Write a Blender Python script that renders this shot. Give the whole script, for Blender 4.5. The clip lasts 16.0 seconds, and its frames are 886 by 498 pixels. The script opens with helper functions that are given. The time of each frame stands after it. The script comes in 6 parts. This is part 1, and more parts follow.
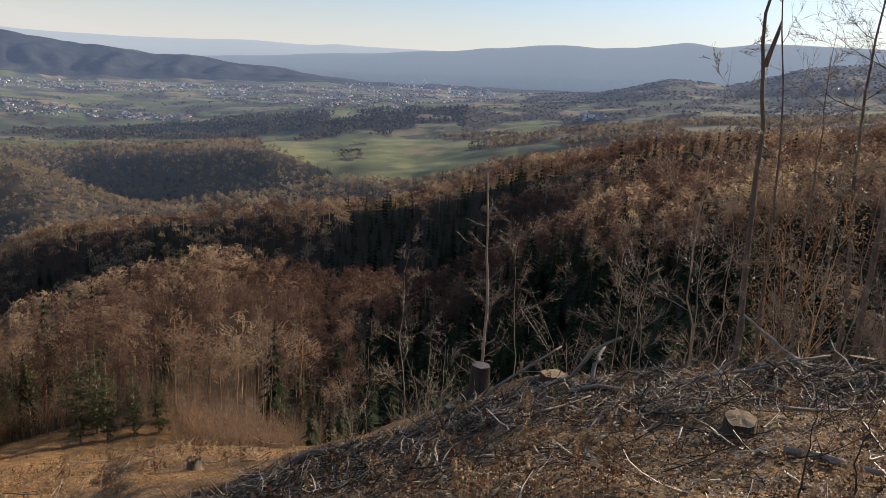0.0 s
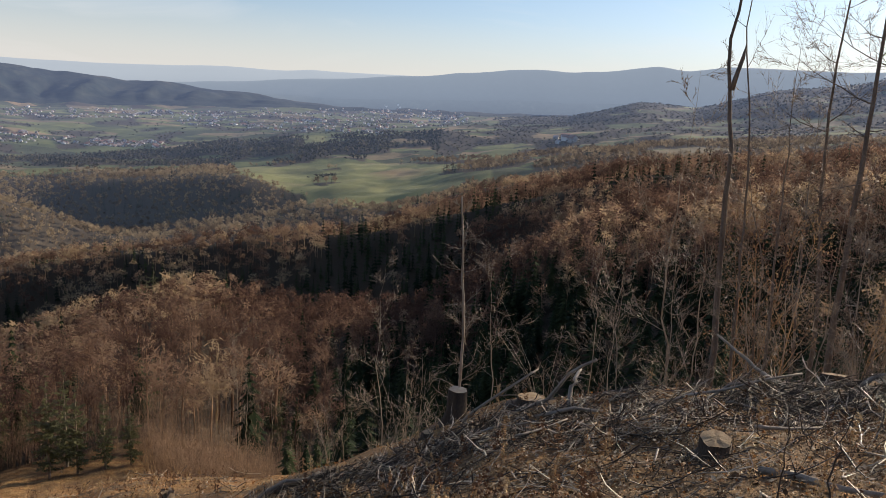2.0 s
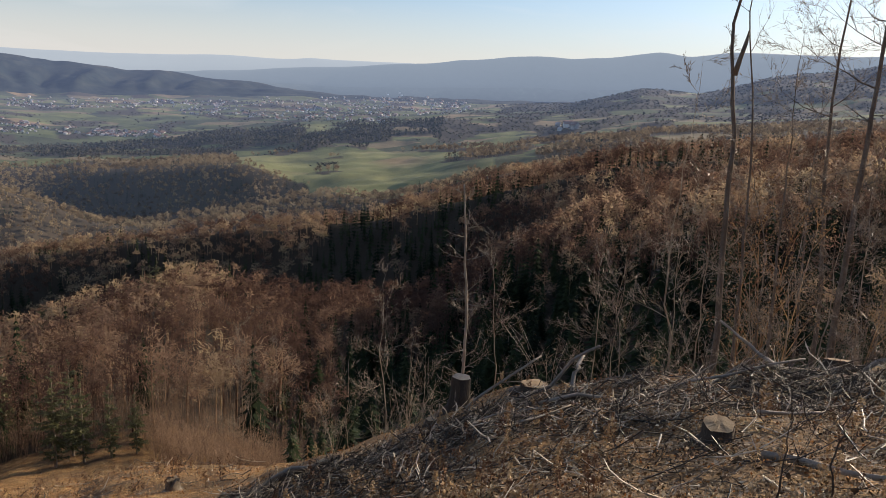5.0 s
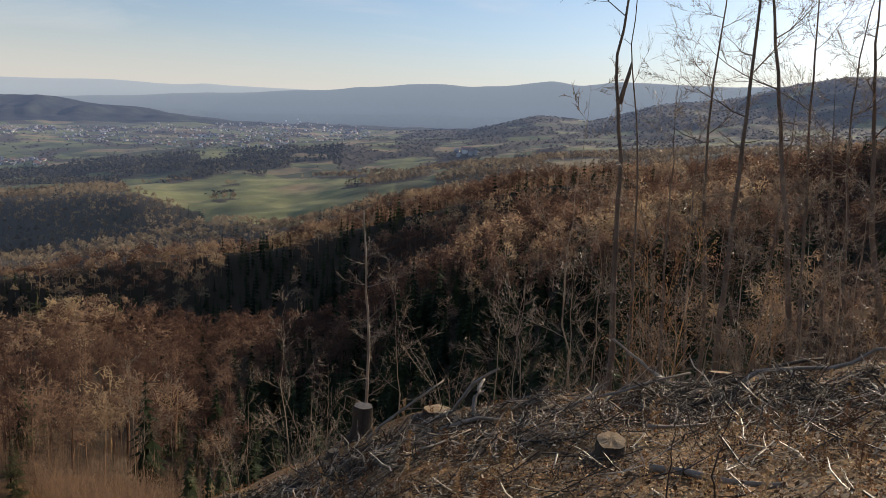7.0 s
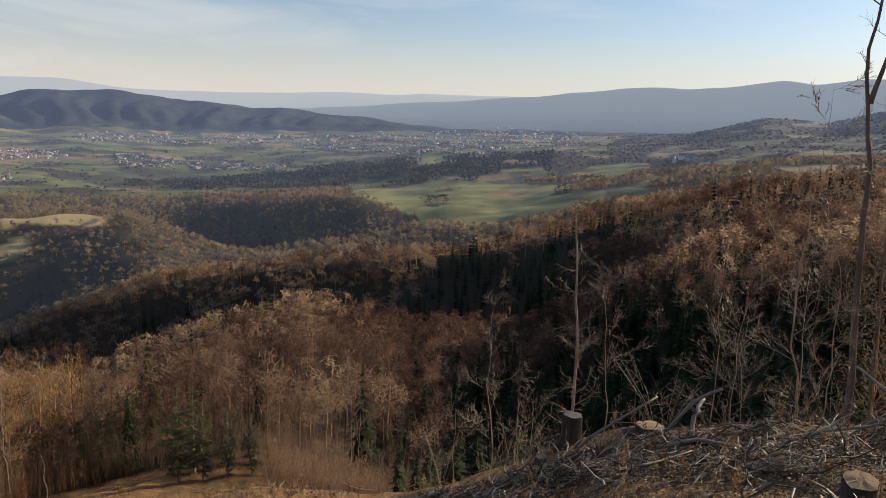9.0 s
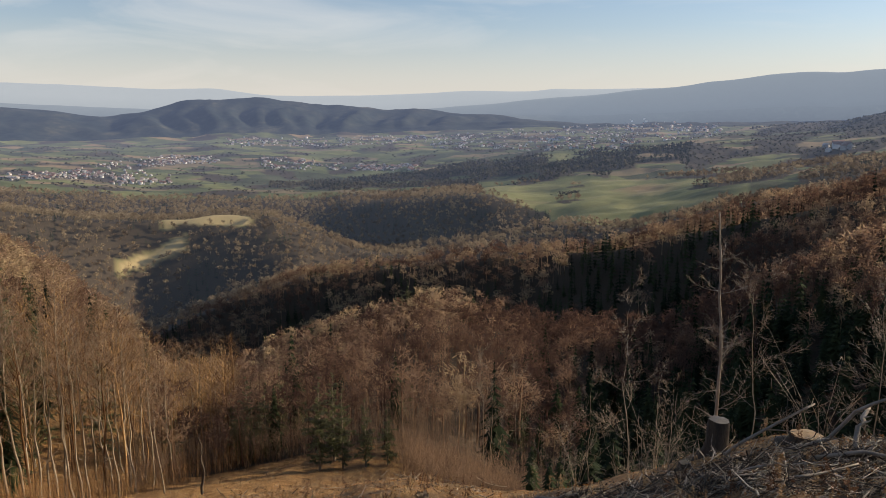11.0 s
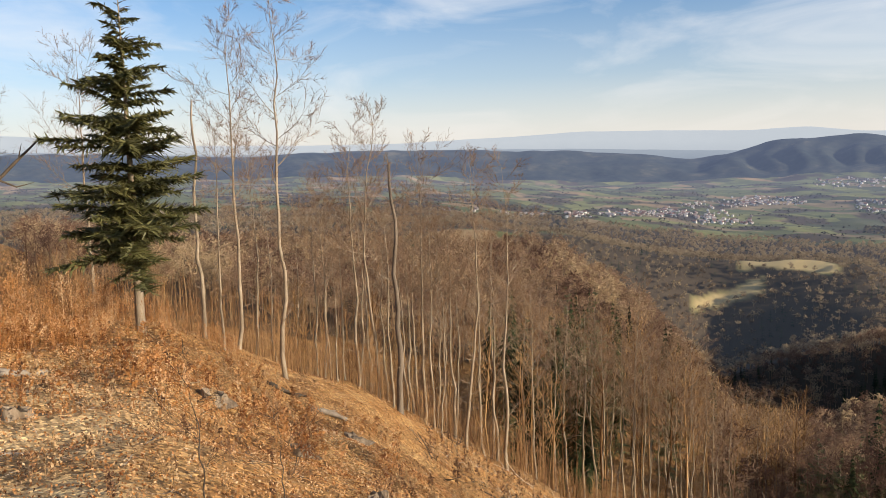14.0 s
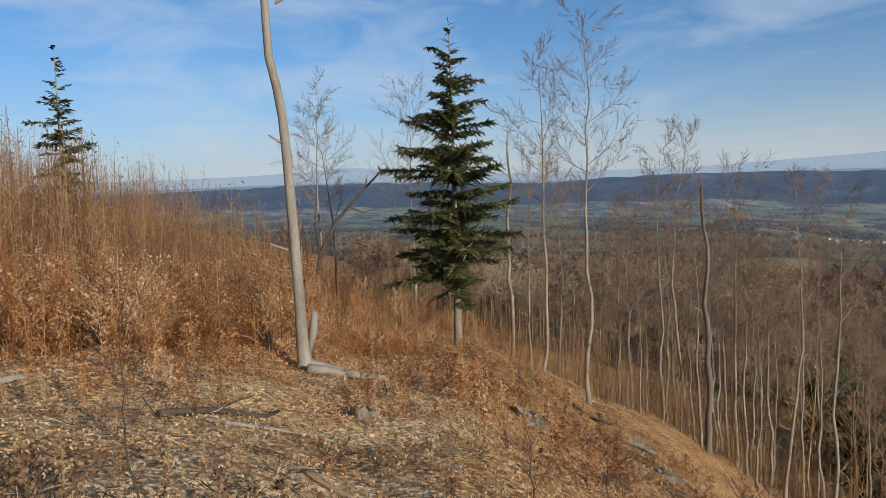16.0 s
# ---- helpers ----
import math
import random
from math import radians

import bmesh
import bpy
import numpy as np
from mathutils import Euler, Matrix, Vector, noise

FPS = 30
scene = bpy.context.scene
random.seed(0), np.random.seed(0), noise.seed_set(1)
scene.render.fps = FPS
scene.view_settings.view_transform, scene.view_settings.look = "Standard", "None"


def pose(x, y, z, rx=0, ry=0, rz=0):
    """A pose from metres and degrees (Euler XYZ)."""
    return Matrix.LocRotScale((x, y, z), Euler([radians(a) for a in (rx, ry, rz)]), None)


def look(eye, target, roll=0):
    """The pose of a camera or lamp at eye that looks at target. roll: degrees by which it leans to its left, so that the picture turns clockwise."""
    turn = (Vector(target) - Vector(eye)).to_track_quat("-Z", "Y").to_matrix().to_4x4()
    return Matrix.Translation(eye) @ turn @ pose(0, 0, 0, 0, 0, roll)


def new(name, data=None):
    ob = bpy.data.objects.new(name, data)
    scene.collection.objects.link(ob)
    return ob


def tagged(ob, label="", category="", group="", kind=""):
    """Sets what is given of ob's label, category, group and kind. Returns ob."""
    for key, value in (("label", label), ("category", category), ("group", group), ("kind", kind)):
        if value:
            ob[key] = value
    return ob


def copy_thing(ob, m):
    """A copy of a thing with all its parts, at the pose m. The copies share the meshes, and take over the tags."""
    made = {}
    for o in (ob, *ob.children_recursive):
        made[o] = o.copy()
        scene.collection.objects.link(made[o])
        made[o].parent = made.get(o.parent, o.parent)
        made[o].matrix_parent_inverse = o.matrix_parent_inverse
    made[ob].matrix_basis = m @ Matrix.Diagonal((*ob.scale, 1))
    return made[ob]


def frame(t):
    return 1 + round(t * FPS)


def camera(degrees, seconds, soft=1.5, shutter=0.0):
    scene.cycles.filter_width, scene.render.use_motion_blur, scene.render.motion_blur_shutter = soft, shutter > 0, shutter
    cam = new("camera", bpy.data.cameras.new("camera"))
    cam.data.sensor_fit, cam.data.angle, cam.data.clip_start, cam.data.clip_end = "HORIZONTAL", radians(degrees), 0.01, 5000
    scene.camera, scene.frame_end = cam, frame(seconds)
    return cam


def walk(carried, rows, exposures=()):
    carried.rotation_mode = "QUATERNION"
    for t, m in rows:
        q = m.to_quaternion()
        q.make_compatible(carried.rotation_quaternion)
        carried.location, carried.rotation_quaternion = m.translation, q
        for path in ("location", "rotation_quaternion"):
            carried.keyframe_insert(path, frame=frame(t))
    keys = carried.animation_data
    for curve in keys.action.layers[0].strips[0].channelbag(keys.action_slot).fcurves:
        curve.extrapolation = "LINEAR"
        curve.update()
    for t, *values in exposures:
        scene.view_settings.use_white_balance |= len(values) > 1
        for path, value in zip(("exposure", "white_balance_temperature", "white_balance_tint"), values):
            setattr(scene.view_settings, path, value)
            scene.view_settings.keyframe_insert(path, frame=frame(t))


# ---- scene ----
EYE = 1.6
cam = camera(62.51, 16.0, soft=.75)
# seconds; metres right, ahead and up of the turning point; degrees of yaw, pitch, roll
ROWS = [
    (0.0, 0.009, 0.584, -0.138, -0.00, -13.32, -3.63),
    (0.5, 0.007, 0.585, -0.134, 0.11, -12.90, -3.47),
    (1.0, 0.016, 0.587, -0.125, -0.82, -12.05, -3.59),
    (1.5, 0.022, 0.587, -0.120, -1.43, -11.59, -3.50),
    (2.0, 0.027, 0.588, -0.118, -2.02, -11.36, -3.26),
    (2.5, 0.043, 0.591, -0.096, -3.70, -9.26, -3.09),
    (3.0, 0.041, 0.589, -0.109, -3.35, -10.46, -3.23),
    (5.5, 0.025, 0.586, -0.128, -1.82, -12.32, -2.81),
    (6.0, 0.041, 0.587, -0.116, -3.38, -11.17, -2.88),
    (6.5, 0.069, 0.586, -0.107, -6.21, -10.25, -2.92),
    (7.0, 0.105, 0.582, -0.103, -9.66, -9.89, -3.04),
    (7.5, 0.061, 0.588, -0.103, -5.45, -9.87, -2.52),
    (8.0, 0.000, 0.592, -0.098, 0.29, -9.40, -1.99),
    (8.5, -0.040, 0.589, -0.106, 4.23, -10.15, -2.15),
    (9.0, -0.064, 0.587, -0.106, 6.58, -10.14, -2.10),
    (9.5, -0.104, 0.581, -0.110, 10.46, -10.59, -1.82),
    (12.0, -0.256, 0.533, -0.103, 25.62, -9.86, 0.19),
    (12.5, -0.338, 0.484, -0.105, 34.91, -10.07, 0.11),
    (13.0, -0.424, 0.413, -0.102, 45.54, -9.78, 1.20),
    (13.5, -0.479, 0.350, -0.089, 53.65, -8.54, 1.74),
    (14.0, -0.517, 0.297, -0.071, 59.93, -6.78, 1.60),
    (14.5, -0.545, 0.244, -0.061, 65.65, -5.89, 2.05),
    (15.0, -0.561, 0.204, -0.058, 69.86, -5.59, 2.08),
    (15.5, -0.588, 0.114, -0.043, 78.86, -4.16, 2.53),
    (16.0, -0.595, 0.069, -0.042, 83.25, -4.06, 2.29),
]
# the clip's camera sets its own exposure and white balance as it turns
EXPOSURES = [(0, .38, 6650, 10), (2, .36, 6700, 10), (3, .1, 6750, 10), (5.5, .38, 6650, 10), (7, .2, 6850, 10), (8, .13, 6850, 10), (9, .28, 7050, 10), (9.5, .18, 7100, 10), (12.5, .42, 6950, 10), (13.2, .48, 6950, 10), (14, .5, 6900, 10), (14.8, .33, 6800, 10), (16, -.12, 5700, 4)]
walk(cam, [(t, pose(x, y, EYE + z, 90 + pitch, roll, yaw)) for t, x, y, z, yaw, pitch, roll in ROWS], EXPOSURES)

# ---------------------------------------------------------------- daylight
SUN_BEARING, SUN_HEIGHT = -58.0, 17.5
world = bpy.data.worlds.new("world")
scene.world = world
world.use_nodes = True
wn, wl = world.node_tree.nodes, world.node_tree.links
sky = wn.new("ShaderNodeTexSky")
sky.sky_type, sky.sun_disc = "NISHITA", False
sky.sun_elevation, sky.sun_rotation = radians(SUN_HEIGHT), radians(-SUN_BEARING)
sky.altitude, sky.air_density, sky.dust_density, sky.ozone_density = 600, 1.0, 1.3, 4.5
# thin streaks of high cloud
geo = wn.new("ShaderNodeTexCoord")
flat = wn.new("ShaderNodeMapping")
flat.inputs["Rotation"].default_value = (0, 0, radians(25))
flat.inputs["Scale"].default_value = (1.2, 3.0, 9.0)
wl.new(geo.outputs["Generated"], flat.inputs["Vector"])
streak = wn.new("ShaderNodeTexNoise")
streak.inputs["Scale"].default_value, streak.inputs["Detail"].default_value = 1.7, 7
streak.inputs["Roughness"].default_value, streak.inputs["Distortion"].default_value = .55, .6
wl.new(flat.outputs["Vector"], streak.inputs["Vector"])
thin = wn.new("ShaderNodeValToRGB")
thin.color_ramp.elements[0].position, thin.color_ramp.elements[0].color = .46, (0, 0, 0, 1)
thin.color_ramp.elements[1].position, thin.color_ramp.elements[1].color = .78, (.55, .55, .55, 1)
wl.new(streak.outputs["Fac"], thin.inputs["Fac"])
cloud = wn.new("ShaderNodeMix")
cloud.data_type = "RGBA"
cloud.inputs[7].default_value = (6.0, 6.1, 6.3, 1)
wl.new(thin.outputs["Color"], cloud.inputs[0])
wl.new(sky.outputs["Color"], cloud.inputs[6])
# white haze low over the horizon
split = wn.new("ShaderNodeSeparateXYZ")
wl.new(geo.outputs["Generated"], split.inputs["Vector"])
low = wn.new("ShaderNodeValToRGB")
for p_, c_ in ((0.0, .9), (.045, .7), (.11, .26), (.2, .02)):
    e_ = low.color_ramp.elements[0] if p_ == 0 else low.color_ramp.elements.new(p_)
    e_.position, e_.color = p_, (c_, c_, c_, 1)
low.color_ramp.elements[-1].color = (0, 0, 0, 1)
wl.new(split.outputs["Z"], low.inputs["Fac"])
haze = wn.new("ShaderNodeMix")
haze.data_type = "RGBA"
haze.inputs[7].default_value = (5.3, 5.1, 5.0, 1)
wl.new(low.outputs["Color"], haze.inputs[0])
wl.new(cloud.outputs[2], haze.inputs[6])
wl.new(haze.outputs[2], wn["Background"].inputs["Color"])
wn["Background"].inputs["Strength"].default_value = 0.12

sun_data = bpy.data.lights.new("sun", "SUN")
sun_data.energy, sun_data.angle, sun_data.color = 5.8, radians(.53), (1.0, .855, .66)
sun_b, sun_h = radians(SUN_BEARING), radians(SUN_HEIGHT)
new("sun", sun_data).matrix_world = look((-math.sin(sun_b) * math.cos(sun_h) * 100, math.cos(sun_b) * math.cos(sun_h) * 100, math.sin(sun_h) * 100), (0, 0, 0))
scene.view_settings.exposure = 0.0


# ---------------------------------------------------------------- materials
def haze_glow(n, l, place, socket):
    """Haze painted into emission, like sunlit air before a backdrop, growing with its distance."""
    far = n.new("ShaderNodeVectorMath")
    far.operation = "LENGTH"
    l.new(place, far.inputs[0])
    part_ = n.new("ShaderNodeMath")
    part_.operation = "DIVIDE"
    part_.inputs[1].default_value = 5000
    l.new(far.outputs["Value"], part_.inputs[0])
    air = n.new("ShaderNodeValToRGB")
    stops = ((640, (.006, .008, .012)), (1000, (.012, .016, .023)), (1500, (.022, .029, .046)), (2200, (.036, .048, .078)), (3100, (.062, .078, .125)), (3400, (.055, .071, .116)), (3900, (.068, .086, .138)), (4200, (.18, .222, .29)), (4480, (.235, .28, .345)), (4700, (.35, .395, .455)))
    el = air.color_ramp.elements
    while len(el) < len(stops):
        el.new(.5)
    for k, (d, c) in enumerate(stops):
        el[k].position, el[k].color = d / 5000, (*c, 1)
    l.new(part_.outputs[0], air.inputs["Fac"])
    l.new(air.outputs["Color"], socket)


def material(name, colours, scale=4.0, fine=40.0, rough=.85, bump=.3, spec=.3, tint="", stretch=(1, 1, 1), glow=False, depth=.02, translucent=0.0, wide=None):
    """A surface whose colour wanders over a ramp by noise of two sizes, with fine relief.
    tint: an attribute that shifts the ramp from piece to piece. glow: emit painted haze, for a backdrop seen through
    far, sunlit air."""
    m = bpy.data.materials.new(name)
    m.use_nodes = True
    n, l = m.node_tree.nodes, m.node_tree.links
    b = n["Principled BSDF"]
    co, mp = n.new("ShaderNodeTexCoord"), n.new("ShaderNodeMapping")
    mp.inputs["Scale"].default_value = stretch
    l.new(co.outputs["Object"], mp.inputs["Vector"])
    big, small = n.new("ShaderNodeTexNoise"), n.new("ShaderNodeTexNoise")
    big.inputs["Scale"].default_value, big.inputs["Detail"].default_value = scale, 5
    small.inputs["Scale"].default_value, small.inputs["Detail"].default_value = fine, 4
    for k in (big, small):
        l.new(mp.outputs["Vector"], k.inputs["Vector"])
    mix = n.new("ShaderNodeMath")
    mix.operation = "MULTIPLY_ADD"
    mix.inputs[1].default_value = .55
    l.new(small.outputs["Fac"], mix.inputs[0])
    half = n.new("ShaderNodeMath")
    half.operation = "MULTIPLY_ADD"
    half.inputs[1].default_value, half.inputs[2].default_value = .85, -.2
    l.new(big.outputs["Fac"], half.inputs[0])
    l.new(half.outputs[0], mix.inputs[2])
    fac = mix.outputs[0]
    if tint:
        at_ = n.new("ShaderNodeAttribute")
        at_.attribute_name = tint
        add = n.new("ShaderNodeMath")
        add.operation = "ADD"
        sc = n.new("ShaderNodeMath")
        sc.operation = "MULTIPLY_ADD"
        sc.inputs[1].default_value, sc.inputs[2].default_value = .8, -.4
        l.new(at_.outputs["Fac"], sc.inputs[0])
        l.new(sc.outputs[0], add.inputs[0])
        l.new(fac, add.inputs[1])
        fac = add.outputs[0]
    ramp = n.new("ShaderNodeValToRGB")
    el = ramp.color_ramp.elements
    while len(el) < len(colours):
        el.new(.5)
    for i, c in enumerate(colours):
        el[i].position = .22 + .56 * i / max(1, len(colours) - 1)
        el[i].color = (*c, 1)
    l.new(fac, ramp.inputs["Fac"])
    l.new(ramp.outputs["Color"], b.inputs["Base Color"])
    b.inputs["Roughness"].default_value = rough
    b.inputs["Specular IOR Level"].default_value = spec
    if bump:
        bp = n.new("ShaderNodeBump")
        bp.inputs["Strength"].default_value, bp.inputs["Distance"].default_value = bump, depth
        l.new(small.outputs["Fac"], bp.inputs["Height"])
        l.new(bp.outputs["Normal"], b.inputs["Normal"])
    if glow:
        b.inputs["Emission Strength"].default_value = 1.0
        haze_glow(n, l, co.outputs["Object"], b.inputs["Emission Color"])
    if translucent:
        tr, ms = n.new("ShaderNodeBsdfTranslucent"), n.new("ShaderNodeMixShader")
        l.new(ramp.outputs["Color"], tr.inputs["Color"])
        ms.inputs[0].default_value = translucent
        l.new(b.outputs[0], ms.inputs[1])
        l.new(tr.outputs[0], ms.inputs[2])
        l.new(ms.outputs[0], n["Material Output"].inputs["Surface"])
    return m


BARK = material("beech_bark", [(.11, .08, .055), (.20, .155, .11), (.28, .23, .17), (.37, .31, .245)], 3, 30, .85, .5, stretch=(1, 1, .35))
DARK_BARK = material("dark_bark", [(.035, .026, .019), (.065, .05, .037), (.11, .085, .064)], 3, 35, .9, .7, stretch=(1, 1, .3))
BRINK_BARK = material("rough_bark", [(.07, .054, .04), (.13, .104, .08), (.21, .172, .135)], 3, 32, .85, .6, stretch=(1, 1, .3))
GREY_WOOD = material("weathered_wood", [(.14, .114, .09), (.235, .198, .158), (.335, .288, .238)], 5, 60, .8, .4, stretch=(1, 1, .2))
CUT_WOOD = material("cut_wood", [(.24, .15, .075), (.36, .245, .135), (.46, .33, .19)], 6, 60, .75, .3)
TWIG = material("twig", [(.10, .075, .055), (.22, .17, .125), (.42, .345, .27)], 2, 20, .5, 0, .3, translucent=.15)
GOLD_TWIG = material("sunlit_twig", [(.12, .066, .036), (.21, .125, .07), (.32, .21, .125)], 2, 20, .5, 0, .4, translucent=.25)
LEAF = material("dry_leaf", [(.19, .072, .022), (.37, .168, .052), (.52, .28, .125), (.63, .44, .26)], 2.2, 9, .6, 0, .35, tint="tint", translucent=.3)
NEEDLE = material("needles", [(.04, .044, .017), (.10, .10, .036), (.19, .175, .062)], 1.5, 12, .6, 0, .4, translucent=.12)
WOODS = material("bare_woods", [(.105, .062, .047), (.205, .128, .09), (.325, .22, .148), (.43, .32, .198)], .02, .22, .9, 0, .1, tint="tint", translucent=.5)
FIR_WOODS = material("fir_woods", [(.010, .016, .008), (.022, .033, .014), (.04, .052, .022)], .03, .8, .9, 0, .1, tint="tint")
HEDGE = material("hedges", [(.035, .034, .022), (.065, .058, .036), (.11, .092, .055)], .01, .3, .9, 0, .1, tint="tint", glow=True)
TUFT = material("dead_leaves", [(.10, .052, .030), (.20, .11, .06), (.32, .20, .10), (.44, .31, .175)], 2, 14, .8, 0, .2, tint="tint", translucent=.15)
THICKET = material("thicket", [(.13, .066, .033), (.24, .132, .062), (.36, .218, .108)], .5, 6, .8, 0, .2, tint="tint", translucent=.2)


# ---------------------------------------------------------------- the lie of the land
# Bearings are degrees to the left of +y, seen from the origin; eye level is EYE above the origin.
def ring(bearing, knots):
    """A value that changes with the bearing, from (bearing, value) knots round the compass."""
    k = sorted(knots)
    return np.interp(bearing, [a for a, _ in k], [v for _, v in k], period=360.0)


def crest(bearing, dist, rise, cover=0.0):
    """Ground height of a crest whose top, trees of that height included, rises so many degrees from eye level."""
    return EYE + dist * np.tan(np.radians(rise)) - cover


def land_nodes(b):
    """Distances and heights of the folds of the land along each bearing."""
    one = np.ones_like(b)
    slope = ring(b, [(-60, .1), (-45, .15), (-34, .21), (-20, .266), (-9, .314), (0, .383), (7, .425), (15, .487), (25, .51), (40, .51), (46, .49), (58, .375), (66, .285), (73, .225), (82, .135), (90, .125), (95, .095), (115, .03), (140, -.12), (180, -.25), (230, -.25), (270, -.08)])
    d1 = ring(b, [(-60, 17), (12, 17), (25, 24), (45, 55), (55, 60), (58, 57), (64, 45), (72, 30), (82, 22), (90, 20), (115, 17), (200, 17)])
    z1 = -slope * d1
    d2 = 85 * one
    z2 = crest(b, d2, ring(b, [(-60, -16), (-45, -20), (-34, -22), (-20, -26), (-10, -29), (0, -31), (10, -30), (20, -27.5), (36, -27.3), (46, -27), (58, -24.3), (66, -20.5), (73, -17.5), (82, -12.5), (90, -10.5), (98, -6.5), (106, -1), (115, 2), (140, 8), (180, 12), (230, 12), (270, 2)]))
    d3 = ring(b, [(-60, 260), (-30, 230), (-18, 215), (-8, 215), (0, 225), (12, 255), (20, 280), (33, 315), (39, 270), (45, 310), (60, 380), (90, 330), (115, 150), (180, 200), (260, 300)])
    # unseen land right of -43 is raised, an added hill shading the gully
    z3 = crest(b, d3, ring(b, [(-85, 5), (-60, 7), (-50, 6.5), (-46, 3), (-43, 1), (-34, -1), (-25.5, -2.9), (-18, -5), (-10, -8.3), (-6, -11.1), (-1.6, -13.6), (3, -14.2), (9, -14.6), (13, -13.2), (17, -12.8), (20, -13.7), (23, -14.4), (29.6, -16.4), (33.5, -18), (36.5, -18.2), (39, -16.5), (42.3, -11.7), (45, -9), (51.5, -5.4), (60, -4.9), (70, -4.5), (80, -4.2), (88, -3.6), (95, -1), (100, 1), (107, 3.6), (115, 4), (180, 12), (240, 10), (280, 4)]), 15)
    d5 = ring(b, [(-60, 420), (-30, 390), (-18, 385), (-5, 405), (6, 450), (18, 520), (30, 590), (40, 640), (45, 620), (90, 620), (180, 600)])
    # same added shoulder, out of view, to block the low sun
    z5 = crest(b, d5, ring(b, [(-85, 8), (-62, 12), (-50, 11.5), (-46.5, 9.5), (-43.5, 3), (-41, .8), (-34, -.5), (-18, -2.7), (-5.5, -5.9), (1, -7.2), (9.8, -9.2), (17.6, -9.7), (24, -10.8), (29.7, -11.8), (34, -13.5), (38.8, -15.3), (45, -12), (60, -7), (90, -5), (115, -2), (180, 9), (260, 5)]), 14)
    d4 = d3 * .6 + d5 * .4
    z4 = np.minimum(z3, z5) - ring(b, [(-40, 8), (-14, 12), (-6, 22), (2, 36), (24, 48), (40, 50), (60, 20), (90, 14), (180, 10)])
    d7 = ring(b, [(-60, 700), (-5, 660), (3, 690), (16, 770), (22, 830), (27, 890), (30, 900), (60, 900), (180, 900)])
    z7 = crest(b, d7, ring(b, [(-60, 1), (-45, 0), (-18, -3), (-5, -5.6), (2, -8.2), (9.6, -9.6), (20, -10.6), (23.6, -9.85), (27, -8.0), (30, -6.75), (34, -6.85), (38.7, -7.3), (41.3, -7.2), (45, -6.4), (49, -5.4), (60, -4.5), (90, -3.6), (115, -3), (180, 6), (260, 3)]), 10)
    d6 = d5 * .45 + d7 * .55
    z6 = np.minimum(z5, z7) - ring(b, [(-40, 8), (-5, 14), (8, 34), (28, 34), (45, 22), (60, 16), (180, 10)])
    d8 = ring(b, [(-60, 1100), (-5, 960), (3, 960), (13, 1060), (20, 1130), (28, 1220), (45, 1250), (180, 1200)])
    z8 = crest(b, d8, ring(b, [(-60, 1), (-45, 0), (-18, -2.6), (-5, -5), (2, -6.6), (9.3, -6.9), (13, -6.1), (20, -6.5), (23, -6.8), (28.4, -7.3), (34, -6.8), (45, -5.7), (60, -3.8), (90, -3), (115, -2.6), (180, 4), (260, 2)]), 6)
    d8b = d8 - ring(b, [(-60, 150), (2, 130), (20, 150), (45, 120), (180, 140)])
    z8b = np.minimum(crest(b, d8b, ring(b, [(-60, -1), (-18, -4.5), (-5, -7), (2, -8.4), (6, -8.3), (9.6, -9.2), (14, -10), (20, -10.6), (25, -10.4), (30, -9), (45, -7), (60, -4.6), (90, -3.6), (180, 2)])), z7)
    d9 = 1400 * one
    z9 = crest(b, d9, ring(b, [(-60, 1), (-45, 0.4), (-18, -2.1), (-5, -4.1), (6, -4.8), (14, -5.7), (20, -5.9), (28, -6.1), (40, -5.6), (60, -3.4), (90, -2.6), (115, -2.2), (180, 3), (260, 2)]))
    d10 = 1800 * one
    z10 = crest(b, d10, ring(b, [(-60, 2), (-45, 1.5), (-18, -.9), (-6.9, -1.9), (1.8, -2.44), (7.8, -3), (14.1, -3.8), (18.9, -4.7), (27.5, -5.2), (40, -4.7), (60, -2.9), (90, -2.2), (115, -1.6), (180, 3), (260, 3)]), 5)
    d11 = 2500 * one
    z11 = crest(b, d11, ring(b, [(-60, 4.8), (-45, 4.9), (-40, 4.7), (-34.5, 3.8), (-30, 2.7), (-24.8, 1.95), (-20.9, .75), (-16.6, .88), (-11.4, -.5), (-7, -1.1), (1.8, -1.9), (8, -2.2), (20, -3), (40, -3.1), (60, -2.2), (90, -1.6), (115, -1), (180, 3), (260, 3)]))
    d12 = 3200 * one
    z12 = crest(b, d12, ring(b, [(-60, -.5), (-45, -.6), (-20, -.7), (-10, -.9), (0, -1.1), (8.6, -1.1), (21, -1.65), (32, -1.9), (41, -2.05), (50, -2.1), (63, -1.2), (90, -.8), (115, 0), (180, 3), (260, 3)]))
    d13 = 3800 * one
    z13 = crest(b, d13, ring(b, [(-60, -.5), (-45, -.5), (-20, -.4), (-10, -.5), (0, -.7), (6, -.8), (8.7, -.55), (13, -.1), (17.3, .24), (21, .4), (25.6, .69), (28.5, 1), (30.7, 1.26), (33, 1.15), (34.7, 1.14), (38.6, .29), (41.2, -.3), (44.6, .3), (51, .72), (58.8, .97), (63.7, 1.24), (75, .9), (90, 1.5), (115, 1), (180, 3), (260, 3)]))
    d14 = 4080 * one
    z14 = np.minimum(z13, crest(b, d14, -.4 * one)) - 20
    # a wooded range that sinks towards the valley, and a paler one behind it
    d15 = 4380 * one
